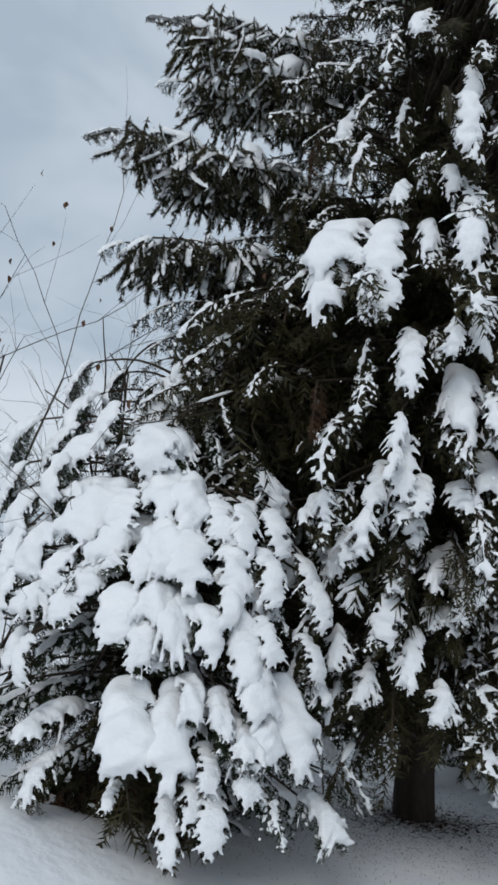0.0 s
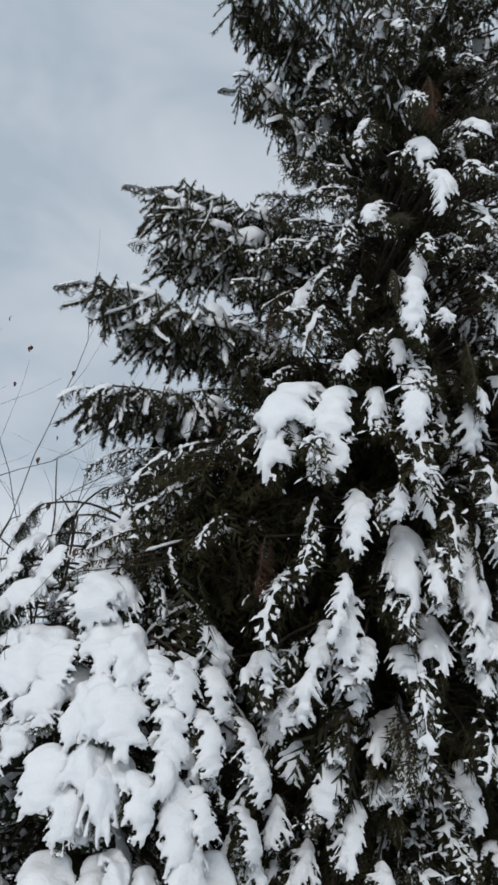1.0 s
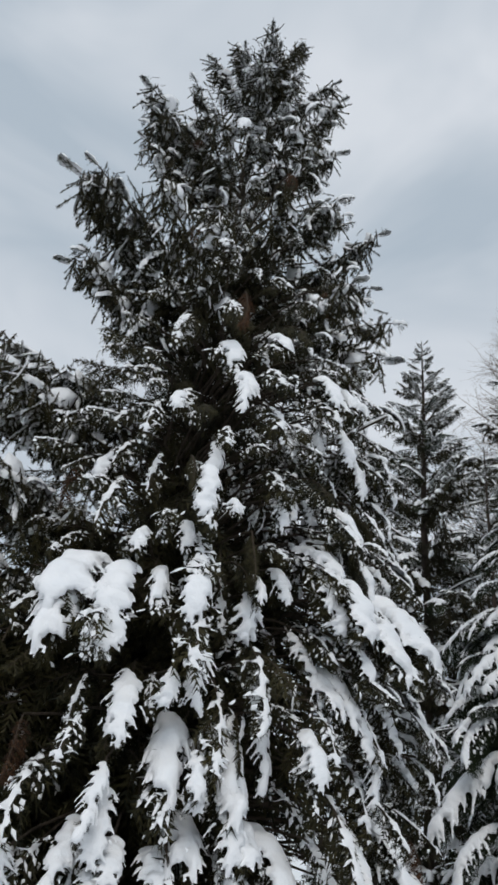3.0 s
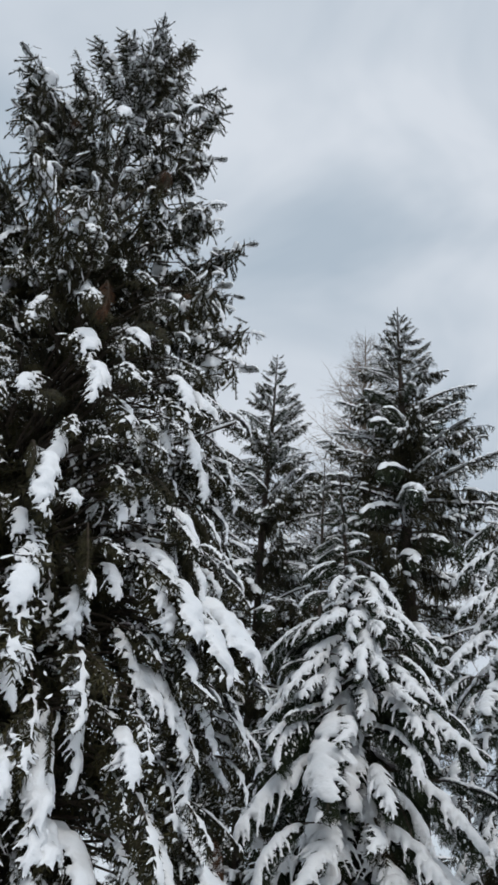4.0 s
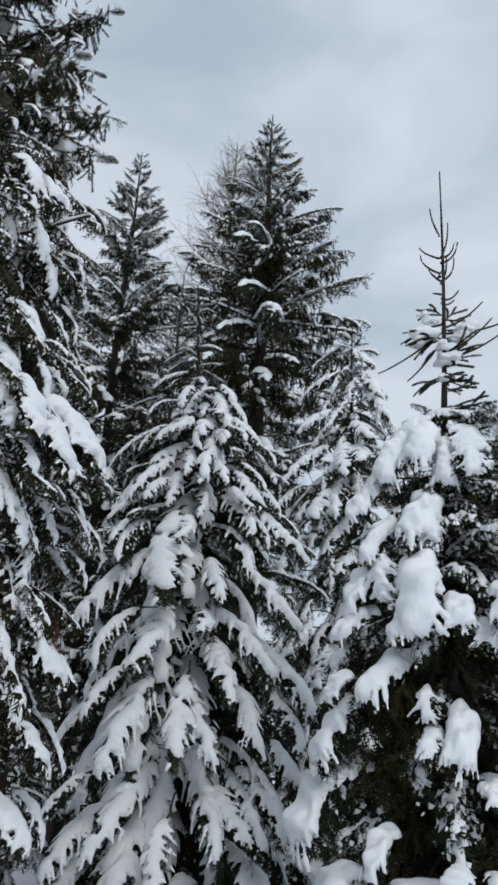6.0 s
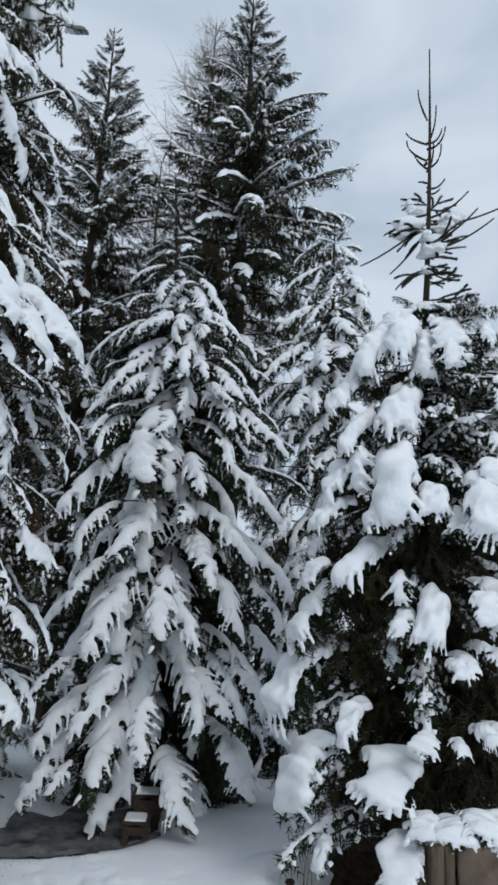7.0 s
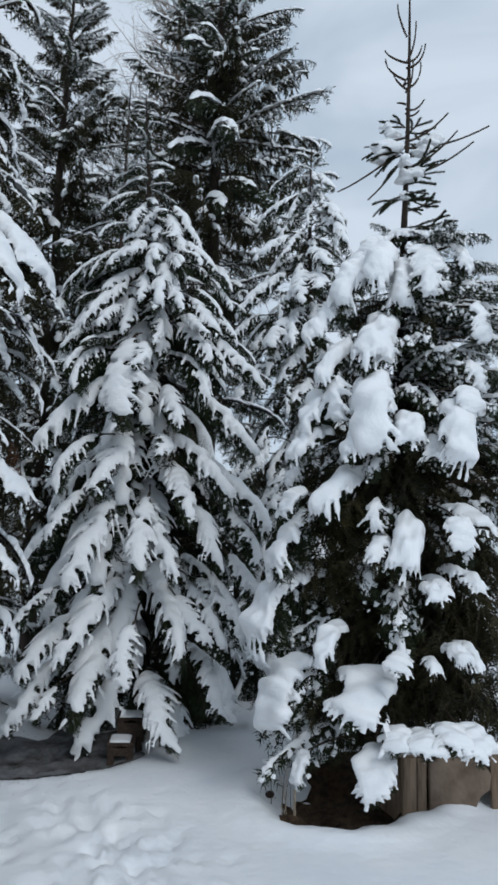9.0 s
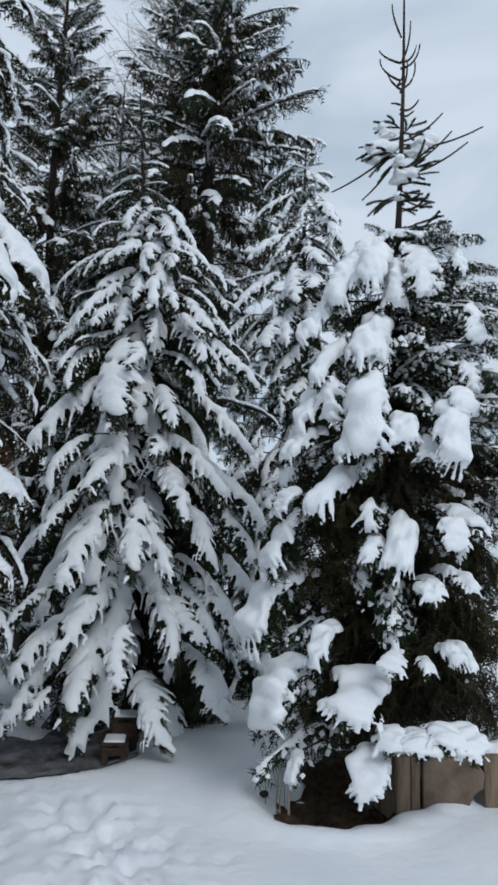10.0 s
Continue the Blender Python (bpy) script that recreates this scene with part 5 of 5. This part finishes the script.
# ---- trees behind ----
conifer("slender_spruce", "slender dark spruce with snow on its boughs", (6.06, 9.1), 11.5, 0.11,
        lambda z, h: lerp(z, [3, 6, 9, 10.5, 11.5], [1.7, 1.5, 0.85, 0.45, 0.1]), FAR, 51, start=1.8, gap=0.34, per=7,
        pitch=lambda u: lerp(u, [0, 0.6, 1], [-12, -2, 35]), group="trees behind", choose=lambda z, h: FRONDS_FAR if facing((6.06, 9.1), h) > 0.72 and int(z * 9 + h) % 2 else None, inner=90, inner_len=0.6, back_lib=FAR_BACK)
conifer("tall_back_spruce", "tall dark spruce with a thick bare lower trunk", (9.3, 9.0), 14.8, 0.2,
        lambda z, h: lerp(z, [4, 7.5, 9.9, 11.9, 13.8, 14.8], [1.0, 1.6, 2.0, 1.2, 0.5, 0.1]), FAR, 52, start=4.0, gap=0.42, per=7,
        pitch=lambda u: lerp(u, [0, 0.6, 0.85, 1], [-16, -4, 12, 45]), group="trees behind", snowy=0.9, choose=lambda z, h: FRONDS_FAR if facing((9.3, 9.0), h) > 0.72 and int(z * 9 + h) % 2 else None, inner=130, inner_from=0.3, inner_to=0.95, inner_len=0.5, back_lib=FAR_BACK)
behind = conifer("small_spruce", "small spruce with snow-laden boughs", (7.7, 5.55), 7.3, 0.08,
        lambda z, h: lerp(z, [0.5, 3, 5.0, 5.9, 6.6, 7.3], [1.5, 1.5, 1.05, 0.65, 0.32, 0.08]), FRONDS_FAR, 53, start=0.6, gap=0.36, per=5,
        pitch=lambda u: lerp(u, [0, 0.6, 0.85, 1], [-24, -22, -10, 45]), top_lib=SMALL, top_from=0.85, group="trees behind", inner=50)
for i, row in enumerate((
        (-163, 0.5, 6.37, 0.45, -48, 0.2), (-53, 0.59, 6.46, 0.6, -44, 0.24), (-159, 0.74, 5.79, 0.6, -44, 0.26), (-53, 0.75, 5.94, 0.7, -44, 0.27),
        (-74, 0.93, 5.31, 0.6, -44, 0.29), (-139, 1.01, 5.09, 0.7, -36, 0.28), (-133, 1.09, 4.77, 0.7, -36, 0.31), (-123, 1.12, 4.58, 0.55, -52, 0.3),
        (-73, 1.13, 4.53, 0.85, -48, 0.35), (-70, 1.21, 4.09, 0.6, -52, 0.31), (-105, 1.23, 3.96, 0.65, -52, 0.3), (-118, 1.22, 4.01, 1.05, -40, 0.26),
        (-159, 0.87, 5.45, 0.75, -44, 0.22), (-93, 1.42, 2.38, 0.7, -52, 0.32), (-110, 1.43, 2.12, 0.75, -40, 0.31), (-88, 1.34, 3.31, 0.6, -60, 0.33))):
    hung_bough(behind, FRONDS, i * 3 + 2, row, roll=10 * math.sin(i * 2.9), swell=1.15)
shell_boughs(behind, FRONDS_FAR, 1500, 34, lambda z, h: lerp(z, [2, 4, 5.5, 6.6], [1.35, 1.05, 0.6, 0.22]), (-220, -60), (2.2, 6.5), (0.5, 0.85), pitch=-34)
conifer("thin_spruce", "thin browning spruce with a sparse top", (5.97, 7.4), 8.1, 0.06,
        lambda z, h: lerp(z, [0.5, 3, 5.6, 7, 8.1], [1.1, 1.0, 0.6, 0.35, 0.06]), FAR, 54, start=1.0, gap=0.4, per=5,
        pitch=lambda u: lerp(u, [0, 0.6, 1], [-15, -5, 40]), group="trees behind", inner=40, back_lib=FAR_BACK)
# several of these are added fill that blocks light from the horizon
for k, (x, y) in enumerate(((2.0, 6.35), (0.6, 8.2), (3.5, 7.0), (4.4, 7.6), (6.7, 7.0), (2.9, 8.0), (7.35, 6.4))):
  conifer("low_spruce", "low spruce half buried in snow", (x, y), 2.3 + 0.2 * k, 0.05,
        lambda z, h: lerp(z, [0.2, 1, 2.4], [1.0, 0.9, 0.1]), FRONDS_FAR, 55 + k, start=0.25, gap=0.45, per=6,
          pitch=lambda u: lerp(u, [0, 1], [-15, 30]), group="trees behind", inner=(60, 8, 8, 8, 8, 8, 24)[k])
rng_far = np.random.default_rng(77)
for k, az in enumerate((10, 21, 27, 31, 38, 49, 56, 66, 74)):
    d = rng_far.uniform(15, 21)
    hh = rng_far.uniform(4.5, 7.5)
    conifer("woodland_spruce", "distant spruce at the woodland edge with snowy boughs", spot(az, d)[:2], hh, 0.1,
            lambda z, h, hh=hh: lerp(z, [0.4, hh * 0.4, hh], [1.9, 1.6, 0.15]), FARTHEST, 80 + k, start=0.5, gap=0.95, per=5,
            pitch=lambda u: lerp(u, [0, 1], [-15, 30]), group="woodland edge")


# ---- bare trees and shrubs ----
def twig_tree(rng, base, way, length, radius, depth, bend=0.25, split=4, spread=0.7, up=0.25, chunks=None, tips=None):
    """Chunks of a bare stem that forks again and again."""
    chunks = [] if chunks is None else chunks
    n = 7
    p, d = [np.array(base, float)], np.array(way, float) / np.linalg.norm(way)
    for _ in range(n):
        d = d + rng.normal(0, bend / n ** 0.5, 3) + np.array([0, 0, up / n])
        d /= np.linalg.norm(d)
        p.append(p[-1] + d * length / n)
    p = np.array(p)
    q = p if radius > 0.004 else p[::2]
    v, f = tube(q, np.linspace(radius, radius * 0.5, len(q)), 5 if radius > 0.008 else 3)
    chunks.append((v, f, 0))
    if depth == 0:
        if tips is not None:
            tips.append(p[-1])
        return chunks
    for i in range(split):
        k = int(rng.integers(2, n + 1))
        w = (p[k] - p[k - 1]) / np.linalg.norm(p[k] - p[k - 1]) + rng.normal(0, spread, 3)
        twig_tree(rng, p[k], w, length * rng.uniform(0.4, 0.65), radius * (1 - 0.5 * k / n) * 0.6, depth - 1, bend, split, spread, up, chunks, tips)
    return chunks


def leaf_mesh():
    u = np.linspace(0, 1, 7)
    w = 0.022 * np.sin(np.pi * u ** 0.8)
    mid = np.stack([0.012 * np.sin(3 * u), 0 * u, -0.08 * u], 1)
    v = np.concatenate([mid + np.stack([0.4 * w, w, 0 * w], 1), mid, mid + np.stack([0.4 * w, -w, 0 * w], 1)])
    f = [[k * 7 + i, k * 7 + i + 1, (k + 1) * 7 + i + 1, (k + 1) * 7 + i] for k in (0, 1) for i in range(6)]
    return mesh_from("leaf", [(v, np.array(f), 0)], [DEAD], smooth=True)


LEAF = leaf_mesh()


def bare_shrub(name, label, at, stems, seed, leaves=0, radius=0.012, mat=None, depth=2, group="", split=4, up=0.25, spread=0.7, bend=0.25):
    """stems: rows of heading, lean in degrees from upright, and length."""
    rng = np.random.default_rng(seed)
    shrub = thing(name, Matrix.Translation((at[0], at[1], at[2] if len(at) > 2 else 0)), label, "shrub", group)
    tips = []
    for head, lean, ln in stems:
        h, l = radians(head), radians(lean)
        ch = twig_tree(rng, (0, 0, -0.05), (math.sin(h) * math.sin(l), math.cos(h) * math.sin(l), math.cos(l)), ln, radius, depth, bend, tips=tips, split=split, up=up, spread=spread)
        part("stem", mesh_from("stem", ch, [mat or TWIG]), shrub)
    for i in range(min(leaves, len(tips))):
        p = tips[int(rng.integers(len(tips)))]
        part("leaf", LEAF, shrub, Matrix.Translation(p) @ Matrix.Rotation(rng.uniform(0, 6), 4, "Z") @ Matrix.Scale(rng.uniform(0.45, 0.8), 4), "dried brown hanging leaf")
    return shrub


bare_shrub("bare_shrub", "leafless shrub with thin grey branches", (-1.9, 5.3), ((70, 12, 2.1), (85, 26, 2.3), (30, 8, 2.4), (-40, 20, 2.4), (100, 18, 2.1), (75, 34, 2.3), (-90, 10, 2.3), (60, 22, 2.4), (110, 30, 2.2), (80, 16, 2.4), (95, 38, 2.2)), 61, split=7, radius=0.015, spread=0.75, bend=0.5)
bare_shrub("bare_shrub", "leafless shrub with a few dried brown leaves", (-2.05, 4.55), ((80, 4, 2.9), (95, 8, 3.0), (60, 6, 2.8), (100, 10, 2.8), (70, 12, 2.7)), 62, leaves=120, split=4, spread=0.45, bend=0.35, radius=0.014)
sapling = thing("bare_sapling", Matrix.Translation((-0.78, 4.6, 1.0)), "bare crooked stems rising out of a snowy bush", "shrub")
TALL = ((0.0065, ((-0.2, -0.06, 0.9), (-0.19, -0.07, 1.63), (-0.22, -0.13, 1.85), (-0.23, -0.17, 1.98))), (0.009, ((-0.08, 0.0, 0.9), (-0.1, -0.04, 1.61), (-0.04, -0.07, 1.75), (0.11, -0.08, 1.89), (0.1, -0.05, 1.79))),
         (0.008, ((-0.07, 0.03, 0.8), (-0.07, -0.03, 1.6), (-0.11, -0.06, 1.68), (-0.18, -0.1, 1.77))), (0.009, ((0.46, -0.03, 0.5), (0.45, -0.07, 0.88), (0.47, -0.1, 1.2), (0.53, -0.14, 1.47))),
         (0.01, ((-0.12, 0.04, 0.7), (-0.1, 0.04, 1.1), (-0.08, 0.02, 1.31), (-0.06, -0.05, 1.67))))
LOW = ((0.008, ((-0.2, 0.0, 0.9), (-0.3, -0.03, 1.29), (-0.38, -0.06, 1.39), (-0.55, -0.13, 1.5))),
         (0.006, ((-0.4, -0.07, 1.36), (-0.44, -0.08, 1.38), (-0.41, -0.09, 1.5))), (0.006, ((0.02, 0.1, 0.8), (0.1, 0.08, 1.05), (0.16, 0.07, 1.19), (0.25, 0.06, 1.33))), (0.007, ((-0.3, 0.0, 1.1), (-0.2, 0.02, 1.09), (-0.01, 0.06, 1.04), (0.1, 0.09, 0.96))))
for rad, row in TALL + LOW:
    w = np.linspace(0, 1, len(row))
    fine = np.linspace(0, 1, 14)
    line = np.stack([np.interp(fine, w, [p[k] for p in row]) for k in range(3)], 1)
    line[1:-1] = (line[:-2] + line[1:-1] + line[2:]) / 3
    v, f = tube(line, np.linspace(rad, rad * 0.5, 14), 6)
    part("stem", mesh_from("stem", [(v, f, 0)], [TWIG], smooth=True), sapling)
bare_shrub("far_bare_tree", "distant leafless sapling beyond the clearing", (11.9, 7.9), ((0, 5, 3.6), (100, 20, 3.0), (-80, 20, 3.0), (160, 12, 3.3)), 64, split=5, radius=0.03)


def larch(at, height, seed):
    rng = np.random.default_rng(seed)
    tree = thing("larch", Matrix.Translation((at[0], at[1], 0)), "tall leafless larch with fine grey-brown twigs", "larch tree", "trees behind")
    part("trunk", trunk_mesh(height, 0.17, seed, mat=LARCH), tree)
    kinds = []
    for k in range(5):
        ch = twig_tree(np.random.default_rng(seed + k), (0, 0, 0), (1, 0, 0.1), 1.0, 0.014, 2, bend=0.3, split=6, spread=0.55, up=-0.1)
        kinds.append(mesh_from("limb", ch, [LARCH]))
    for i in range(230):
        u = 0.3 + 0.69 * i / 230
        r = lerp(u, [0.3, 0.55, 0.75, 0.9, 1], [2.0, 1.9, 1.5, 0.8, 0.3]) * rng.uniform(0.6, 1.0)
        part("limb", kinds[i % 5], tree, Matrix.Translation((0, 0, u * height)) @ Matrix.Rotation(rng.uniform(0, 6.3), 4, "Z") @ Matrix.Rotation(-radians(lerp(u, [0.3, 1], [0, 45])), 4, "Y") @ Matrix.Scale(r, 4))
    return tree


larch((9.95, 10.9), 15.6, 71)


# ---- bench, crate and litter ----
def block(size, bevel=0.006, jitter=0.0, seed=0):
    bm = bmesh.new()
    bmesh.ops.create_cube(bm, size=1.0)
    bmesh.ops.scale(bm, vec=size, verts=bm.verts)
    bmesh.ops.bevel(bm, geom=bm.edges[:], offset=bevel, segments=2, affect="EDGES")
    if jitter:
        rng = np.random.default_rng(seed)
        for v in bm.verts:
            v.co += Vector(rng.normal(0, jitter, 3))
    return bm


def block_part(name, size, parent, m, mat, label="", bevel=0.006, jitter=0.002, seed=0):
    bm = block(size, bevel, jitter, seed)
    me = bpy.data.meshes.new(name)
    bm.to_mesh(me)
    bm.free()
    me.materials.append(mat)
    return part(name, me, parent, m, label)


def snow_strip(length, width, depth, seed):
    rng = np.random.default_rng(seed)
    X, Y = np.meshgrid(np.linspace(-length / 2, length / 2, 40), np.linspace(-width / 2, width / 2, 14), indexing="ij")
    e = np.clip(1 - (2 * np.abs(X) / length) ** 6, 0, 1) * np.clip(1 - (2 * np.abs(Y) / width) ** 4, 0, 1)
    z = depth * np.sqrt(e) * (0.8 + 0.25 * waves(rng, X, Y, 0.2))
    v = np.stack([X, Y, z], -1).reshape(-1, 3)
    i, j = np.meshgrid(np.arange(39), np.arange(13), indexing="ij")
    f = np.stack([i * 14 + j, (i + 1) * 14 + j, (i + 1) * 14 + j + 1, i * 14 + j + 1], -1).reshape(-1, 4)
    low = v * np.array([1, 1, 0])
    return mesh_from("snow", [(v, f, 0), (low, f[:, ::-1], 0)], [SNOW], smooth=True)


bench = thing("wooden_bench", pose(4.29, 4.81, float(ground_height(np.array(4.26), np.array(4.78))), 0, 0, 47), "small dark two-tier wooden bench with snow on both tiers", "bench")
for k, (x, y, z, ln) in enumerate(((0.06, 0.085, 0.15, 0.3), (0.06, -0.03, 0.15, 0.3), (0.36, 0.03, 0.285, 0.3), (0.36, -0.085, 0.285, 0.3))):
    block_part("seat_board" if z < 0.2 else "top_board", (ln, 0.11, 0.028), bench, pose(x, y, z, 0, 0, (-1) ** k), BENCH_WOOD, seed=k)
for k, (x, y, h) in enumerate(((-0.05, 0.1, 0.14), (-0.05, -0.05, 0.14), (0.23, 0.05, 0.28), (0.23, -0.11, 0.28), (0.48, 0.05, 0.28), (0.48, -0.11, 0.28))):
    block_part("leg", (0.05, 0.055, h + 0.03), bench, pose(x, y, h / 2 - 0.015), BENCH_WOOD, seed=5 + k)
block_part("end_panel", (0.022, 0.2, 0.12), bench, pose(0.2, -0.03, 0.2), BENCH_WOOD, seed=12)
block_part("apron", (0.022, 0.2, 0.07), bench, pose(-0.06, 0.025, 0.09), BENCH_WOOD, seed=13)
tagged(new("bench_snow", snow_strip(0.27, 0.17, 0.016, 3)), "strip of snow lying on the bench seat", "snow", kind="stuff").matrix_basis = bench.matrix_basis @ pose(0.06, 0.035, 0.164)
tagged(new("bench_snow", snow_strip(0.28, 0.19, 0.02, 5)), "thin curved snow lying on the bench top", "snow", kind="stuff").matrix_basis = bench.matrix_basis @ pose(0.36, -0.03, 0.299)

crate = thing("wooden_crate", pose(5.016, 2.17, -0.06, 0, 0, -36), "weathered grey-brown board crate, one board broken", "crate")
for k, (x, w, h, lean) in enumerate(((-0.43, 0.09, 0.43, 0), (-0.345, 0.07, 0.42, 1), (0.21, 0.12, 0.42, 0), (0.335, 0.11, 0.41, -1), (0.46, 0.12, 0.43, 0), (0.572, 0.09, 0.42, 0))):
    block_part("board", (w, 0.028, h), crate, pose(x, 0.006 * (k % 2), h / 2, 0, lean, 0), BOARD, seed=20 + k, jitter=0.004)
bm = bmesh.new()
outline = ((-0.3, 0.0), (0.0, 0.0), (0.02, 0.09), (0.06, 0.17), (0.13, 0.21), (0.14, 0.31), (0.06, 0.4), (-0.08, 0.43), (-0.3, 0.42))
rims = [[bm.verts.new((x, y, z)) for x, z in outline] for y in (-0.03, 0.0)]
bm.faces.new(rims[0][::-1]), bm.faces.new(rims[1])
for a in range(len(outline)):
    b = (a + 1) % len(outline)
    bm.faces.new((rims[0][a], rims[0][b], rims[1][b], rims[1][a]))
bmesh.ops.recalc_face_normals(bm, faces=bm.faces)
bmesh.ops.bevel(bm, geom=bm.edges[:], offset=0.005, segments=2, affect="EDGES")
me = bpy.data.meshes.new("panel")
bm.to_mesh(me)
bm.free()
me.materials.append(BROWN_PANEL)
part("panel", me, crate, label="broken brown panel with a hole at its foot")
for k, x in enumerate((-0.44, 0.58)):
    block_part("post", (0.07, 0.07, 0.4), crate, pose(x, 0.055, 0.2), BOARD, seed=30 + k)
for k, x in enumerate((-0.46, 0.6)):
    block_part("side_board", (0.028, 0.5, 0.38), crate, pose(x, 0.34, 0.19), BOARD, seed=50 + k)
block_part("back_board", (1.0, 0.028, 0.38), crate, pose(0.07, 0.6, 0.19), BOARD, seed=60)
tagged(new("crate_snow", snow_strip(1.05, 0.56, 0.1, 8)), "rounded snow lying over the crate", "snow", kind="stuff").matrix_basis = crate.matrix_basis @ pose(0.07, 0.32, 0.39)


def stone(name, size, at, mat, seed, label):
    bm = bmesh.new()
    bmesh.ops.create_icosphere(bm, subdivisions=2, radius=1.0)
    rng = np.random.default_rng(seed)
    for v in bm.verts:
        v.co = Vector((v.co.x * size[0], v.co.y * size[1], v.co.z * size[2])) * rng.uniform(0.82, 1.1)
    me = bpy.data.meshes.new(name)
    bm.to_mesh(me)
    bm.free()
    me.materials.append(mat)
    ob = tagged(new(name, me), label, "stone")
    ob.matrix_basis = Matrix.Translation((at[0], at[1], float(ground_height(np.array(at[0]), np.array(at[1]))) + size[2] * 0.4))


stone("stone", (0.04, 0.03, 0.025), (4.34, 3.31), BENCH_WOOD, 3, "small dark stone lying in the snow")
v, f = tube(np.array([[0, 0, 0], [0.004, 0.01, 0.1], [0.02, 0.02, 0.21]]), [0.009, 0.009, 0.008], 8)
stick = tagged(new("stick", mesh_from("stick", [(v, f, 0)], [PEELED])), "pale peeled stick standing in the snow", "stick")
stick.matrix_basis = Matrix.Translation((4.29, 3.05, float(ground_height(np.array(4.29), np.array(3.05))) - 0.02))


grass = thing("dry_stems", Matrix.Translation((4.22, 3.09, float(ground_height(np.array(4.22), np.array(3.09))))), "thin dry weed stems at the rim of the tree well", "weed")
grow = np.random.default_rng(67)
for k in range(7):
    p = [np.array([grow.normal(0, 0.04), grow.normal(0, 0.05), -0.02])]
    d = np.array([grow.normal(0, 0.12), grow.normal(0, 0.12), 1.0])
    for _ in range(5):
        p.append(p[-1] + d * grow.uniform(0.05, 0.08))
        d = d + grow.normal(0, 0.12, 3)
    v, f = tube(np.array(p), np.linspace(0.0032, 0.0014, 6), 5)
    part("stem", mesh_from("stem", [(v, f, 0)], [TWIG if k % 3 else PEELED]), grass)


def ground_patch(cx, cy, rx, ry, seed, mat=None, ragged=0.2):
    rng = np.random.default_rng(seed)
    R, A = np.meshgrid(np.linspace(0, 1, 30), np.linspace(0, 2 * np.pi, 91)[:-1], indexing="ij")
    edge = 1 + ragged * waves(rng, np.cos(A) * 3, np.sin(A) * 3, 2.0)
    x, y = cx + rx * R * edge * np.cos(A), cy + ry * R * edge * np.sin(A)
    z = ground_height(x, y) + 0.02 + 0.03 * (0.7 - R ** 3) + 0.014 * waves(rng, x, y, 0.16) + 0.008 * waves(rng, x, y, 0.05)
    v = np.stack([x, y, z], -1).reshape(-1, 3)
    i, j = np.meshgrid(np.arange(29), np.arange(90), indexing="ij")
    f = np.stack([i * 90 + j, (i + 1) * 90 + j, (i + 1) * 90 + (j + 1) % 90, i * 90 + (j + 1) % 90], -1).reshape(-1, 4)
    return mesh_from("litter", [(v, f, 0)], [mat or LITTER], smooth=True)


tagged(new("needle_litter", ground_patch(4.76, 2.9, 0.6, 0.44, 4, ragged=0.16)), "brown needle litter on bare soil round the trunk", "litter", kind="stuff")
tagged(new("needle_litter", ground_patch(5.2, 2.98, 0.62, 0.5, 24, ragged=0.16)), "brown needle litter on bare soil beneath the low boughs", "litter", kind="stuff")
# thinly snowed ground under the fir; its dark colour also carries the shade
tagged(new("thawed_ground", ground_patch(3.98, 5.4, 0.78, 0.6, 14, SHADED_BARE, 0.2)), "bare ground with thin snow under the boughs, shade put into its colour", "ground", kind="stuff")


def debris(name, cx, cy, sx, sy, n, seed, mat, size=1.0):
    rng = np.random.default_rng(seed)
    x, y = cx + rng.normal(0, sx, n), cy + rng.normal(0, sy, n)
    z = ground_height(x, y) + 0.006
    an, ln = rng.uniform(0, 2 * np.pi, n), rng.uniform(0.01, 0.05, n) * size
    d = np.stack([np.cos(an) * ln, np.sin(an) * ln, rng.uniform(-0.002, 0.012, n)], 1)
    w = np.stack([-np.sin(an), np.cos(an), 0 * an], 1) * rng.uniform(0.002, 0.006, n)[:, None] * size
    b = np.stack([x, y, z], 1)
    v = np.stack([b - w, b + w, b + d], 1).reshape(-1, 3)
    return tagged(new(name, mesh_from(name, [(v, np.arange(3 * n).reshape(-1, 3), 0)], [mat])), "fallen needles and twig bits scattered on the snow", "litter", kind="stuff")


debris("fallen_needles", 1.05, 5.1, 0.75, 0.36, 9000, 6, DEAD, 0.45)
debris("fallen_needles", 0.85, 4.75, 0.6, 0.5, 2000, 16, DEAD, 0.35)
debris("fallen_twigs", 1.2, 5.12, 0.3, 0.16, 900, 17, TWIG, 1.5)
# dense dark bits that also stand in for shade under the fir
debris("fallen_needles", 3.95, 5.4, 0.42, 0.3, 6500, 7, DEAD, 0.5)
debris("fallen_needles", 4.74, 2.88, 0.2, 0.14, 3000, 8, DEAD, 0.8)
